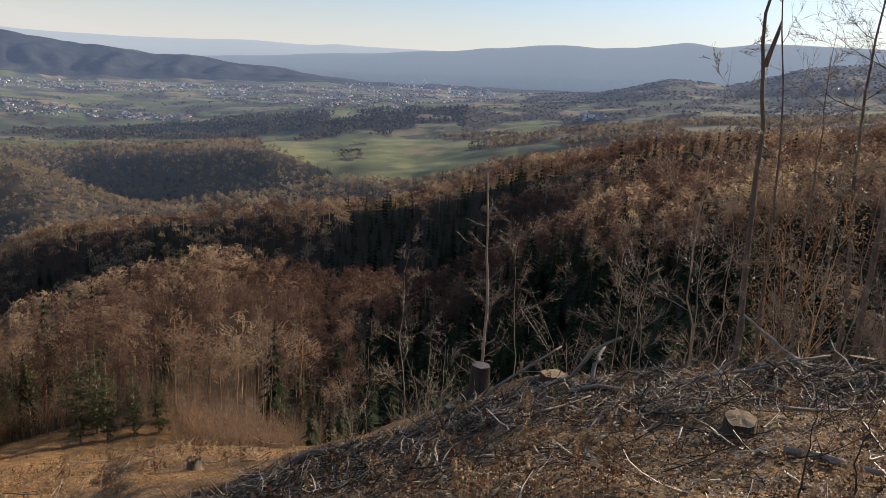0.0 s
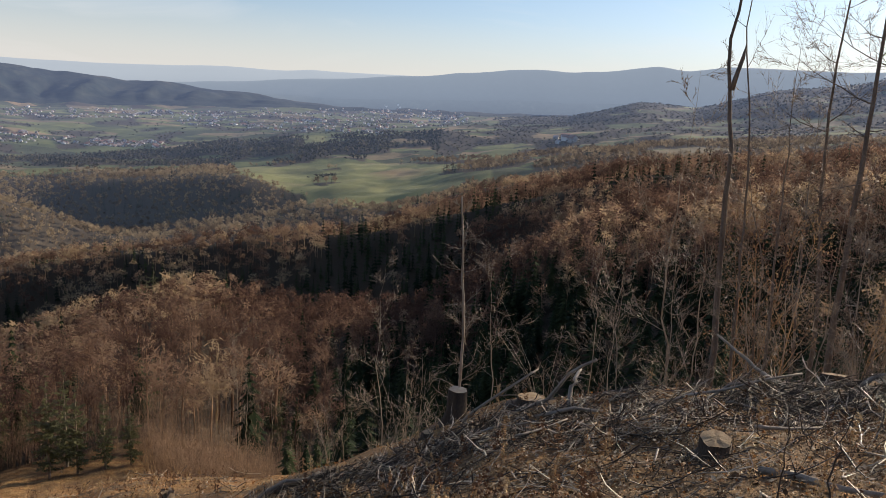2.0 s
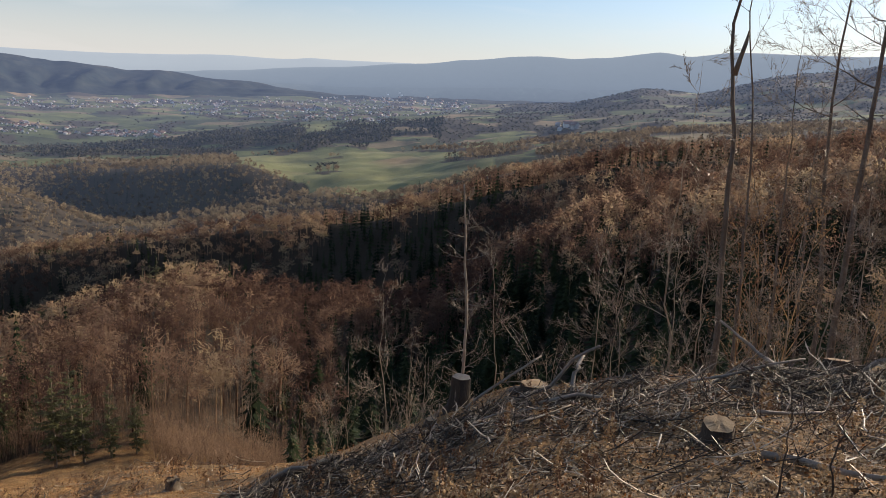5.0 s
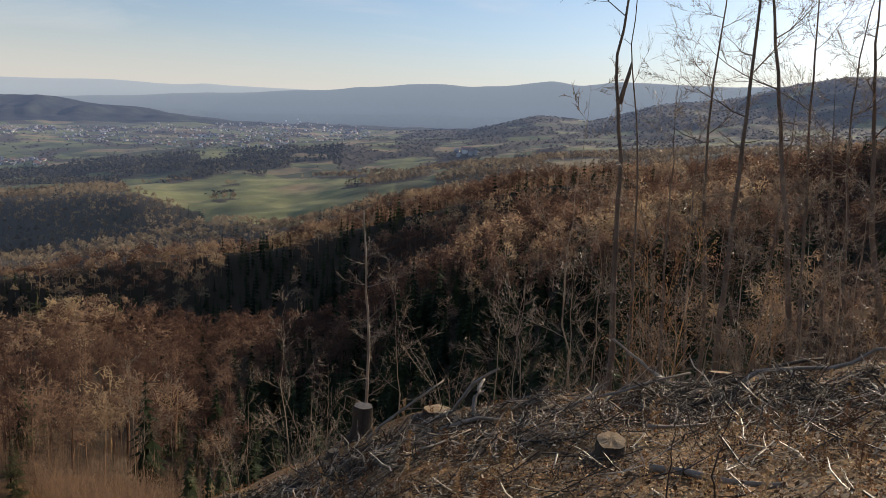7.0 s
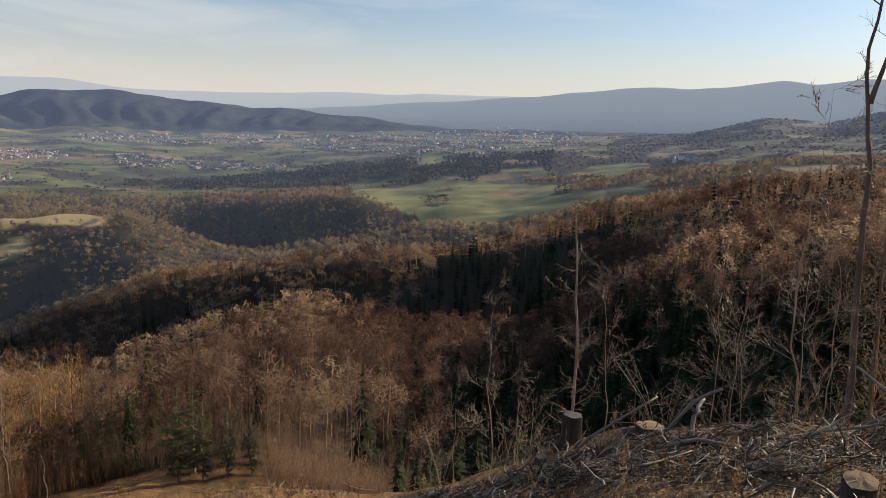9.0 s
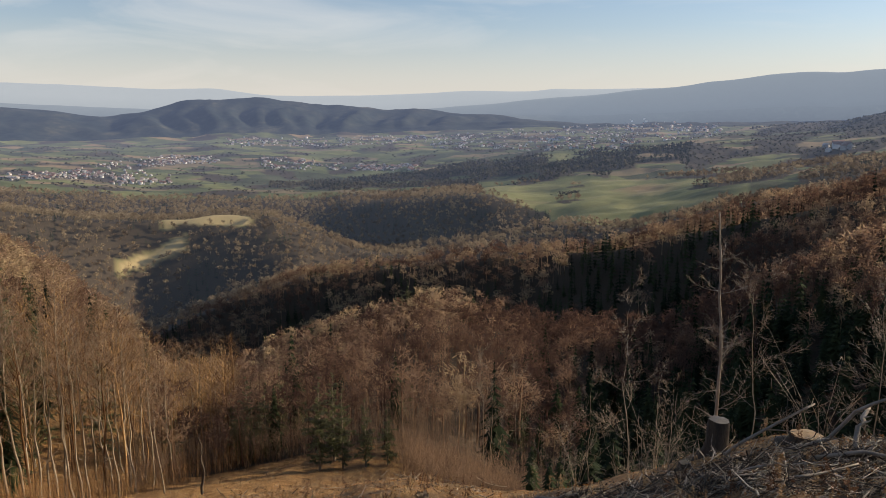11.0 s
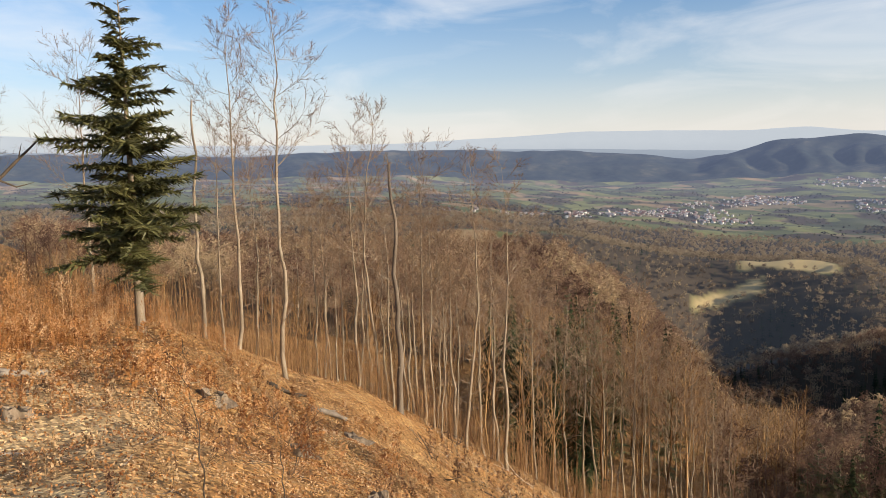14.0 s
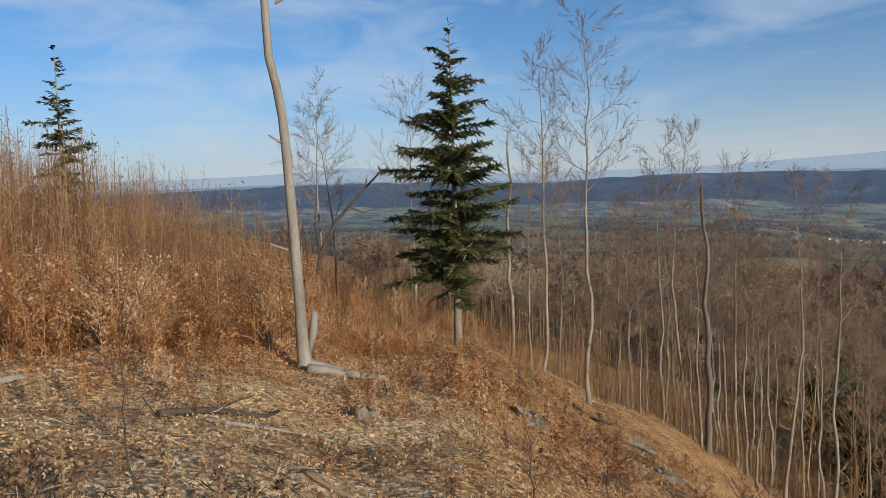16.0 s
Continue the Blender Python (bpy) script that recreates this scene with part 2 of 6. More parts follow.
    z15 = crest(b, d15, ring(b, [(-60, 3.7), (-40, 4.0), (-30, 3.75), (-22.7, 3.85), (-20, 3.45), (-17.8, 3.7), (-14.5, 3.2), (-13.1, 3.1), (-11.5, 2.95), (-9.5, 3.05), (-7.3, 2.95), (-4, 2.5), (-2.7, 2.42), (-1.5, 2.2), (1.6, 1.95), (4.2, 1.65), (6.2, 1.5), (10, 1.15), (12.9, .85), (17, .5), (22, .2), (30, .1), (42, .5), (50, .9), (60, 1.1), (70, 1.0), (80, 1.2), (90, 1.6), (115, 1.5), (180, 3), (260, 3)]))
    d16 = 4560 * one
    z16 = z15 - 90
    d17 = 4780 * one
    z17 = crest(b, d17, .1 + ring(b, [(-60, 2), (-20, 2), (-6, 1.8), (-2, 1.85), (2, 1.95), (5, 1.9), (7.9, 2.0), (10, 1.8), (14.1, 1.88), (18, 1.7), (21.8, 1.55), (26, 1.45), (30.3, 1.5), (33.6, 2.0), (37, 1.85), (42, 2.05), (49.1, 2.2), (53, 2.05), (56.9, 1.9), (62.5, 1.7), (70, 1.7), (78.9, 1.9), (84, 2.3), (91, 2.75), (96, 2.4), (101, 2.25), (115, 2.1), (180, 3), (260, 3)]))
    d18 = 4900 * one
    z18 = z17 - 120
    d = np.stack([0 * one, d1, d2, d3, d4, d5, d6, d7, d8b, d8, d9, d10, d11, d12, d13, d14, d15, d16, d17, d18], 1)
    # round the bends of the near slope
    z = np.stack([0 * one, z1, z2, z3, z4, z5, z6, z7, z8b, z8, z9, z10, z11, z12, z13, z14, z15, z16, z17, z18], 1)
    w = np.ones(13) / 13
    near = (b > -55) & (b < 120)
    for k in (1, 2):
        soft = np.convolve(np.pad(z[:, k], 6, mode="edge"), w, "valid")
        z[near, k] = soft[near]
    return d, z


def wave(x, y, scale, seed):
    """Smooth noise between about -1 and 1: a few sine waves of random heading."""
    rng = np.random.default_rng(seed)
    out = 0.0
    for k in range(7):
        a, ph, q = rng.uniform(0, 6.283), rng.uniform(0, 6.283), rng.uniform(.6, 1.7)
        out = out + np.sin((x * np.cos(a) + y * np.sin(a)) * q * 6.283 / scale + ph + 1.3 * np.sin((x * np.sin(a) - y * np.cos(a)) * q * 3.1 / scale + ph * 2))
    return out / 3.2


# the line along which the clearing breaks off, by bearing
BRINK = ([-50, -34, -20, -10, 0, 8, 20], [13.5, 14, 13.2, 13, 12.2, 13.2, 13])
BEAR = np.concatenate([np.arange(-62, 128, 0.32), np.arange(128, 298, 2.0)])
FAR = np.concatenate([np.arange(0, 6, .25), np.arange(6, 40, .6), np.geomspace(40, 780, 122), np.linspace(785, 960, 36), np.geomspace(975, 3100, 78), np.linspace(3140, 4900, 64)])


def mountain_rise(b):
    """How high the mountain beyond the valley stands along each bearing, in degrees."""
    d, z = land_nodes(b)
    return np.degrees(np.arctan((z[:, 14] - EYE) / d[:, 14]))


def build_land():
    d, z = land_nodes(BEAR)
    h = np.stack([np.interp(FAR, d[i], z[i]) for i in range(len(BEAR))])
    for n in range(2):
        s = h.copy()
        s[:, 1:-1] = (h[:, :-2] + 2 * h[:, 1:-1] + h[:, 2:]) / 4
        h = s
        s = h.copy()
        s[1:-1] = (h[:-2] + 2 * h[1:-1] + h[2:]) / 4
        h = s
    a = np.radians(BEAR)[:, None]
    x, y = -np.sin(a) * FAR, np.cos(a) * FAR
    soft = np.clip(FAR / 60, 0, 1) * np.clip(1 - (FAR - 3000) / 1500, .25, 1)
    h = h + soft * (wave(x, y, 55, 1) * 1.1 + wave(x, y, 190, 2) * 2.2 * np.clip(FAR / 300, 0, 1) + wave(x, y, 600, 3) * 5 * np.clip((FAR - 600) / 1500, 0, 1))
    h = h + np.clip((FAR - 2900) / 800, 0, 1) * np.clip((4300 - FAR) / 700, .1, 1) * (wave(x, y, 420, 4) * 6 + wave(x, y, 170, 5) * 4)
    # spurs and gullies run down the front of the mountain
    bend = BEAR[:, None] + .9 * wave(x, y, 700, 8) + (FAR - 3500) * .0022
    spur = np.abs(((bend * .42 + .35 * np.sin(bend * .31)) % 2) - 1) * .65 + np.abs(((bend * 1.05 + .4 * np.sin(bend * .7)) % 2) - 1) * .35
    h = h + (spur - .5) * 58 * np.exp(-((FAR - 3500) / 190) ** 2) * (np.clip((mountain_rise(BEAR) + .6) / 1.2, .15, 1) * np.interp(BEAR, [5, 12, 40, 46], [.3, 1, 1, .3]))[:, None]
    h = h + np.clip(FAR / 3, 0, 1) * (wave(x, y, 2.6, 6) * .07 + wave(x, y, 7, 7) * .12 * np.clip(FAR / 10, 0, 1)) * np.clip(1 - (FAR - 100) / 100, 0, 1)
    # hummocks under the heaped brushwood
    b = BEAR[:, None] + 0 * FAR
    heap = np.exp(-((FAR - np.interp(b, *BRINK)) / 1.9) ** 2) * np.clip((20 - b) / 6, 0, 1)
    h = h + heap * (.22 * wave(x, y, 1.9, 9) + .12 * wave(x, y, 1.0, 10) - .1)
    return x, y, h


LAND_X, LAND_Y, LAND_Z = build_land()


def ground(x, y):
    """The height of the ground at places in the plan."""
    x, y = np.asarray(x, float), np.asarray(y, float)
    b = (np.degrees(np.arctan2(-x, y)) + 62) % 360 - 62
    r = np.hypot(x, y)
    i = np.clip(np.searchsorted(BEAR, b) - 1, 0, len(BEAR) - 2)
    j = np.clip(np.searchsorted(FAR, r) - 1, 0, len(FAR) - 2)
    u = np.clip((b - BEAR[i]) / (BEAR[i + 1] - BEAR[i]), 0, 1)
    v = np.clip((r - FAR[j]) / (FAR[j + 1] - FAR[j]), 0, 1)
    return (LAND_Z[i, j] * (1 - u) + LAND_Z[i + 1, j] * u) * (1 - v) + (LAND_Z[i, j + 1] * (1 - u) + LAND_Z[i + 1, j + 1] * u) * v


LAND_UP = np.degrees(np.arctan2(LAND_Z - EYE, FAR))
LAND_SKY = np.maximum.accumulate(np.where(FAR > 3, LAND_UP, -90), 1)


def in_sight(x, y, b, r, tall):
    """True where a tree of that height shows over the ground before it, seen from the clearing."""
    i = np.clip(np.searchsorted(BEAR, b), 0, len(BEAR) - 1)
    j = np.clip(np.searchsorted(FAR, r) - 1, 0, len(FAR) - 1)
    return np.degrees(np.arctan2(ground(x, y) + tall - EYE, r)) > LAND_SKY[i, j] - .6


def shown_at(b, rise, nearest=1350):
    """The distance at which the ground first climbs to that many degrees from eye level."""
    i = np.clip(np.searchsorted(BEAR, b), 0, len(BEAR) - 1)
    up = np.where(FAR[None] > nearest, LAND_UP[i], -90)
    return FAR[np.argmax(up >= np.asarray(rise)[:, None], 1)]


def at(bearing, dist):
    """Plan place at a bearing and distance."""
    return -np.sin(np.radians(bearing)) * dist, np.cos(np.radians(bearing)) * dist


# ---------------------------------------------------------------- the ground, one sheet
def forest_cover(x, y):
    """1 where woods stand, 0 on open land."""
    b = (np.degrees(np.arctan2(-x, y)) + 62) % 360 - 62
    r = np.hypot(x, y)
    w = np.where((r > 92) & (r < 640), 1.0, 0.0)
    w = np.where((r <= 92) & (b > 42) & (b < 84) & (r > 46), 1.0, w)
    w = np.where((r < 135) & (b > 40) & (b < 90), 0.0, w)
    w = np.where((r < 330) & (b > 90), 0.0, w)
    w = np.where((r > 150) & (b > 99), 0.0, w)
    w = np.where((r < 140) & (b < 6) & (b > -30), 0.0, w)
    far = wave(x, y, 330, 21) + .5 * wave(x, y, 120, 22)
    w = np.where((r >= 640) & (r < 1330), 1.0, w)
    meadow = (r > 820 + 14 * np.clip(b - 3, 0, 20) + 25 * wave(x, y, 200, 23)) & (r < 1330) & (b < 13.5 + .6 * wave(x, y, 260, 24)) & (b > -4)
    meadow &= ~((b > 8.2) & (r < np.interp(b, [8, 13, 20], [960, 1085, 1160])))
    w = np.where(meadow & (far < .8), 0.0, w)
    w = np.where((r >= 640) & (r < 1330) & (b <= -4), (far > -.55) * 1.0, w)
    w = np.where((r >= 640) & (r < 1330) & (b > 50), (far > -.5) * 1.0, w)
    w = np.where((r >= 1330), (far > .45) * 1.0, w)
    w = np.where((r >= 1330) & (r < 1900) & (b > 48), (far > .0) * 1.0, w)
    w = np.where((r >= 1330) & (b < -6), (far > -.2) * 1.0, w)
    w = np.where((r >= 1900) & (b < -8), (far > -.9) * 1.0, w)
    w = np.where((r > 1560) & (r < 1830) & (b > -8) & (b <= 2), (far > -.7) * 1.0, w)
    face = (r > 1460 + 40 * wave(x, y, 300, 26)) & (r < 1830) & (b > 2) & (b < 27)
    face &= ~((r > 1690) & (b > 2.5) & (b < 8.5)) & ~((np.abs(r - 1570 - 6 * (b - 14)) < 26) & (b > 9) & (b < 24))
    w = np.where(face, 1.0, w)
    # two straw-coloured clearings on the wooded hill
    w = np.where(straw_field(x, y) > .3, 0.0, w)
    return w


def straw_field(x, y):
    b = (np.degrees(np.arctan2(-x, y)) + 62) % 360 - 62
    r = np.hypot(x, y)
    wob = wave(x, y, 60, 25)
    one = np.minimum(3.5 - np.abs(b - 34.6), (15 + 4 * wob - np.abs(r - 893 - 2 * (b - 34))) / 5)
    two = np.minimum(2.7 - np.abs(b - 38.7), (12 + 4 * wob - np.abs(r - 852 + 6.3 * (b - 38.7))) / 5)
    return np.clip(np.maximum(one, two) * 1.5, 0, 1)


def sheet(name, i0, i1, mat):
    """A stretch of the land between two rings."""
    nb, nr = len(BEAR), i1 - i0
    co = np.stack([LAND_X[:, i0:i1], LAND_Y[:, i0:i1], LAND_Z[:, i0:i1]], 2).reshape(-1, 3)
    i, j = np.meshgrid(np.arange(nb), np.arange(nr - 1), indexing="ij")
    k = (i + 1) % nb
    quads = np.stack([i * nr + j, k * nr + j, k * nr + j + 1, i * nr + j + 1], 2).reshape(-1, 4)
    me = bpy.data.meshes.new(name)
    me.vertices.add(len(co))
    me.vertices.foreach_set("co", co.ravel())
    me.loops.add(quads.size)
    me.loops.foreach_set("vertex_index", quads.ravel().astype(np.int32))
    me.polygons.add(len(quads))
    me.polygons.foreach_set("loop_start", np.arange(0, quads.size, 4, dtype=np.int32))
    me.update(calc_edges=True)
    me.shade_smooth()
    x, y = co[:, 0], co[:, 1]
    r = np.hypot(x, y)
    b_ = (np.degrees(np.arctan2(-x, y)) + 62) % 360 - 62
    # marks floor of woods and gully that is coloured dark to imitate tree shade
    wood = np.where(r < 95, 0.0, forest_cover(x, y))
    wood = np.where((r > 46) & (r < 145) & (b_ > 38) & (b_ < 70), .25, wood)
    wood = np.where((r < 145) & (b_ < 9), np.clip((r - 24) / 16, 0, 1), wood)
    brink = np.interp(b_, *BRINK)
    patch = np.clip(.5 + .55 * wave(x, y, 2.3, 61) + .35 * wave(x, y, .9, 62), 0, 1)
    clods = np.clip(.62 + .5 * wave(x, y, 5, 63) + .35 * wave(x, y, 1.9, 64), .2, 1) * .75 * np.clip((32 - b_) / 7, 0, 1) * (r < 130)
    # patches of bare earth; the brink band paints shaded gaps under the brushwood
    soil_shade = np.clip((20 - b_) / 8, 0, 1) * np.clip((24 - r) / 4, 0, 1) * np.maximum(.3 + .45 * patch, .95 * np.exp(-((r - brink) / 1.6) ** 2))
    for key, val in (("wood", wood), ("soil_shade", np.maximum(soil_shade, clods)), ("straw", straw_field(x, y)), ("chaff", np.clip((b_ - 76) / 10, 0, 1) * np.clip((180 - b_) / 40, 0, 1) * np.clip((14.5 - r) / 3, 0, 1) * np.clip(.62 + .45 * wave(x, y, 2.6, 66) + .3 * wave(x, y, .9, 67), .1, 1)), ("meadow", np.where((r > 780) & (r < 1345) & (b_ < 14.5) & (b_ > -6), np.clip(.75 + .5 * wave(x, y, 150, 65), 0, 1), np.where((r > 1690) & (r < 1835) & (b_ > 2) & (b_ < 9), .8, 0.0)) * (wood < .5)), ("open", np.clip((r - 610) / 60, 0, 1))):
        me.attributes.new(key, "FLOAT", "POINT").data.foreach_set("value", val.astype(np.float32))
    me.materials.append(mat)
    return new(name, me)


def land_material(name, glow=False, field_scale=.006):
    """Leaf litter near by and in the woods, a patchwork of meadows and ploughland in the open valley."""
    m = material(name, [(.15, .068, .025), (.275, .143, .054), (.385, .228, .095), (.49, .33, .16)], .9, 14, .95, .9, .2, depth=.05, glow=glow)
    n, l = m.node_tree.nodes, m.node_tree.links
    b = n["Principled BSDF"]
    litter = b.inputs["Base Color"].links[0].from_socket
    co = n.new("ShaderNodeTexCoord")
    # single leaves and chips, a hand's breadth across
    cell = n.new("ShaderNodeTexVoronoi")
    cell.inputs["Scale"].default_value, cell.inputs["Randomness"].default_value = 19, 1.0
    l.new(co.outputs["Object"], cell.inputs["Vector"])
    pick = n.new("ShaderNodeSeparateColor")
    l.new(cell.outputs["Color"], pick.inputs["Color"])
    tone = n.new("ShaderNodeValToRGB")
    for p, c in ((0, (.42, .38, .34)), (.45, (.85, .82, .78)), (.8, (1.3, 1.25, 1.15)), (.95, (1.9, 1.9, 1.8))):
        e = tone.color_ramp.elements.new(p) if p else tone.color_ramp.elements[0]
        e.position, e.color = p, (*c, 1)
    l.new(pick.outputs["Red"], tone.inputs["Fac"])
    leafy = n.new("ShaderNodeMix")
    leafy.data_type, leafy.blend_type = "RGBA", "MULTIPLY"
    leafy.inputs[0].default_value = 1.0
    l.new(litter, leafy.inputs[6])
    l.new(tone.outputs["Color"], leafy.inputs[7])
    litter = leafy.outputs[2]
    tip = n.new("ShaderNodeBump")
    tip.inputs["Strength"].default_value, tip.inputs["Distance"].default_value = .9, .05
    l.new(pick.outputs["Green"], tip.inputs["Height"])
    l.new(b.inputs["Normal"].links[0].from_socket, tip.inputs["Normal"])
    l.new(tip.outputs["Normal"], b.inputs["Normal"])
    mp = n.new("ShaderNodeMapping")
    mp.inputs["Rotation"].default_value, mp.inputs["Scale"].default_value = (0, 0, .5), (field_scale, field_scale * 2.4, 0)
    l.new(co.outputs["Object"], mp.inputs["Vector"])
    vor = n.new("ShaderNodeTexVoronoi")
    vor.inputs["Scale"].default_value = 1.0
    l.new(mp.outputs["Vector"], vor.inputs["Vector"])
    sep = n.new("ShaderNodeSeparateColor")
    l.new(vor.outputs["Color"], sep.inputs["Color"])
    ramp = n.new("ShaderNodeValToRGB")
    ramp.color_ramp.interpolation = "CONSTANT"
    for p, c in ((0, (.10, .115, .05)), (.24, (.155, .165, .066)), (.42, (.06, .068, .036)), (.56, (.19, .15, .09)), (.66, (.115, .13, .053)), (.82, (.24, .175, .10)), (.9, (.07, .078, .045))):
        e = ramp.color_ramp.elements.new(p) if p else ramp.color_ramp.elements[0]
        e.position, e.color = p, (*c, 1)
    ramp.color_ramp.elements.remove(ramp.color_ramp.elements[-1])
    l.new(sep.outputs["Red"], ramp.inputs["Fac"])
    mott = n.new("ShaderNodeTexNoise")
    mott.inputs["Scale"].default_value, mott.inputs["Detail"].default_value = .02, 8
    l.new(co.outputs["Object"], mott.inputs["Vector"])
    var = n.new("ShaderNodeMix")
    var.data_type, var.blend_type = "RGBA", "MULTIPLY"
    var.inputs[0].default_value = .7
    sc = n.new("ShaderNodeValToRGB")
    sc.color_ramp.elements[0].position, sc.color_ramp.elements[0].color = .3, (.55, .55, .5, 1)
    sc.color_ramp.elements[1].position, sc.color_ramp.elements[1].color = .7, (1.25, 1.2, 1.1, 1)
    l.new(mott.outputs["Fac"], sc.inputs["Fac"])
    l.new(ramp.outputs["Color"], var.inputs[6])
    l.new(sc.outputs["Color"], var.inputs[7])
    last = var.outputs[2]

    def lay(under, over, key):
        a = n.new("ShaderNodeAttribute")
        a.attribute_name = key
        mx = n.new("ShaderNodeMix")
        mx.data_type = "RGBA"
        l.new(a.outputs["Fac"], mx.inputs[0])
        l.new(under, mx.inputs[6])
        if isinstance(over, tuple):
            mx.inputs[7].default_value = (*over, 1)
        else:
            l.new(over, mx.inputs[7])
        return mx.outputs[2]

    if not glow:
        pale = n.new("ShaderNodeMix")
        pale.data_type, pale.blend_type = "RGBA", "MULTIPLY"
        pale.inputs[0].default_value = 1.0
        pale.inputs[6].default_value = (.56, .41, .225, 1)
        l.new(tone.outputs["Color"], pale.inputs[7])
        litter = lay(litter, pale.outputs[2], "chaff")
    col = lay(litter, last, "open")
    if glow:
        fresh = n.new("ShaderNodeValToRGB")
        fresh.color_ramp.elements[0].position, fresh.color_ramp.elements[0].color = .35, (.135, .145, .055, 1)
        fresh.color_ramp.elements[1].position, fresh.color_ramp.elements[1].color = .65, (.235, .225, .095, 1)
        l.new(mott.outputs["Fac"], fresh.inputs["Fac"])
        col = lay(col, fresh.outputs["Color"], "meadow")
    # litter under trees, its shade put into the colour
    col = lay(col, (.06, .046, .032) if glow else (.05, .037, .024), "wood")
    col = lay(col, (.105, .073, .046), "soil_shade")
    col = lay(col, (.42, .33, .17), "straw")
    l.new(col, b.inputs["Base Color"])
    return m


def ring_at(dist):
    return int(np.argmin(np.abs(FAR - dist)))


ra, rb, r1, r2, r3 = ring_at(655), ring_at(1340), ring_at(1830), ring_at(3250), ring_at(4160)
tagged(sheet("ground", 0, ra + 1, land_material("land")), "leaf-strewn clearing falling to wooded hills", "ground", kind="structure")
# the backdrop sheets emit painted haze instead of standing behind real air
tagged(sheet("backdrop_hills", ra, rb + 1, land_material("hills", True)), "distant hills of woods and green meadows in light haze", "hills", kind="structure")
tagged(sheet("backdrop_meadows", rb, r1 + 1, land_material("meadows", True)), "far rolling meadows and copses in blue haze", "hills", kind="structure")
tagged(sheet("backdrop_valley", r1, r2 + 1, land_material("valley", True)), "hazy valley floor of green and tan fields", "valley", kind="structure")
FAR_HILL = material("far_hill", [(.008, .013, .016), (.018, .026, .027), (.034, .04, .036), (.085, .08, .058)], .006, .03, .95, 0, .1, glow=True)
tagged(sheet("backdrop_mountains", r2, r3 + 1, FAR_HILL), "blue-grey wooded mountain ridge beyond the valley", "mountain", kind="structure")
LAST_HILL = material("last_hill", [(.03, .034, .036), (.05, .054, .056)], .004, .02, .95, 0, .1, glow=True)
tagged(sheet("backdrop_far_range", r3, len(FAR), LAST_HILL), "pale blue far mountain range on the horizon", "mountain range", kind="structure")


# ---------------------------------------------------------------- mesh building
class Shape:
    """Gathers tubes and leaves into one mesh."""

    def __init__(self):
        self.v, self.f = [], []

    def tube(self, pts, radii, sides=6, cap=False):
        pts = [np.asarray(p, float) for p in pts]
        base = len(self.v)
        for i, p in enumerate(pts):
            d = pts[min(i + 1, len(pts) - 1)] - pts[max(i - 1, 0)]
            d = d / (np.linalg.norm(d) + 1e-9)
            u = np.cross(d, (0.31, .95, .05) if abs(d[1]) < .9 else (1, 0, 0))
            u /= np.linalg.norm(u)
            w = np.cross(d, u)
            for k in range(sides):
                a = 6.28318 * k / sides
                self.v.append(p + radii[i] * (math.cos(a) * u + math.sin(a) * w))
        for i in range(len(pts) - 1):
            for k in range(sides):
                a, b = base + i * sides + k, base + i * sides + (k + 1) % sides
                self.f.append((a, b, b + sides, a + sides))
        if cap:
            self.f.append(tuple(base + (len(pts) - 1) * sides + k for k in range(sides)))
            self.f.append(tuple(base + k for k in reversed(range(sides))))

    def blade(self, a, b, width, up=(0, 0, 1)):
        """A thin three-cornered twig or a needle spray."""
        a, b = np.asarray(a, float), np.asarray(b, float)
        s = np.cross(b - a, up)
        s = s / (np.linalg.norm(s) + 1e-9) * width * .5
        k = len(self.v)
        self.v += [a - s, a + s, b]
        self.f.append((k, k + 1, k + 2))

    def leaf(self, p, along, side, fold=.25):
        p, along, side = np.asarray(p, float), np.asarray(along, float), np.asarray(side, float)
        k = len(self.v)
        n = np.cross(along, side)
        n = n / (np.linalg.norm(n) + 1e-9) * np.linalg.norm(side) * fold
        self.v += [p, p + along * .5 + side + n, p + along, p + along * .5 - side + n]
        self.f += [(k, k + 1, k + 2), (k, k + 2, k + 3)]

    def mesh(self, name, mat, smooth=True):
        me = bpy.data.meshes.new(name)
        me.from_pydata([tuple(p) for p in self.v], [], self.f)
        me.materials.append(mat)
        if smooth:
            me.shade_smooth()
        return me

    def tris(self):
        f = []
        for q in self.f:
            for i in range(1, len(q) - 1):
                f.append((q[0], q[i], q[i + 1]))
        return np.array(self.v, float), np.array(f, int)


def part(name, shape, mat, parent, label="", smooth=True):
    ob = new(name, shape.mesh(name, mat, smooth) if isinstance(shape, Shape) else shape)
    ob.parent = parent
    return tagged(ob, label)


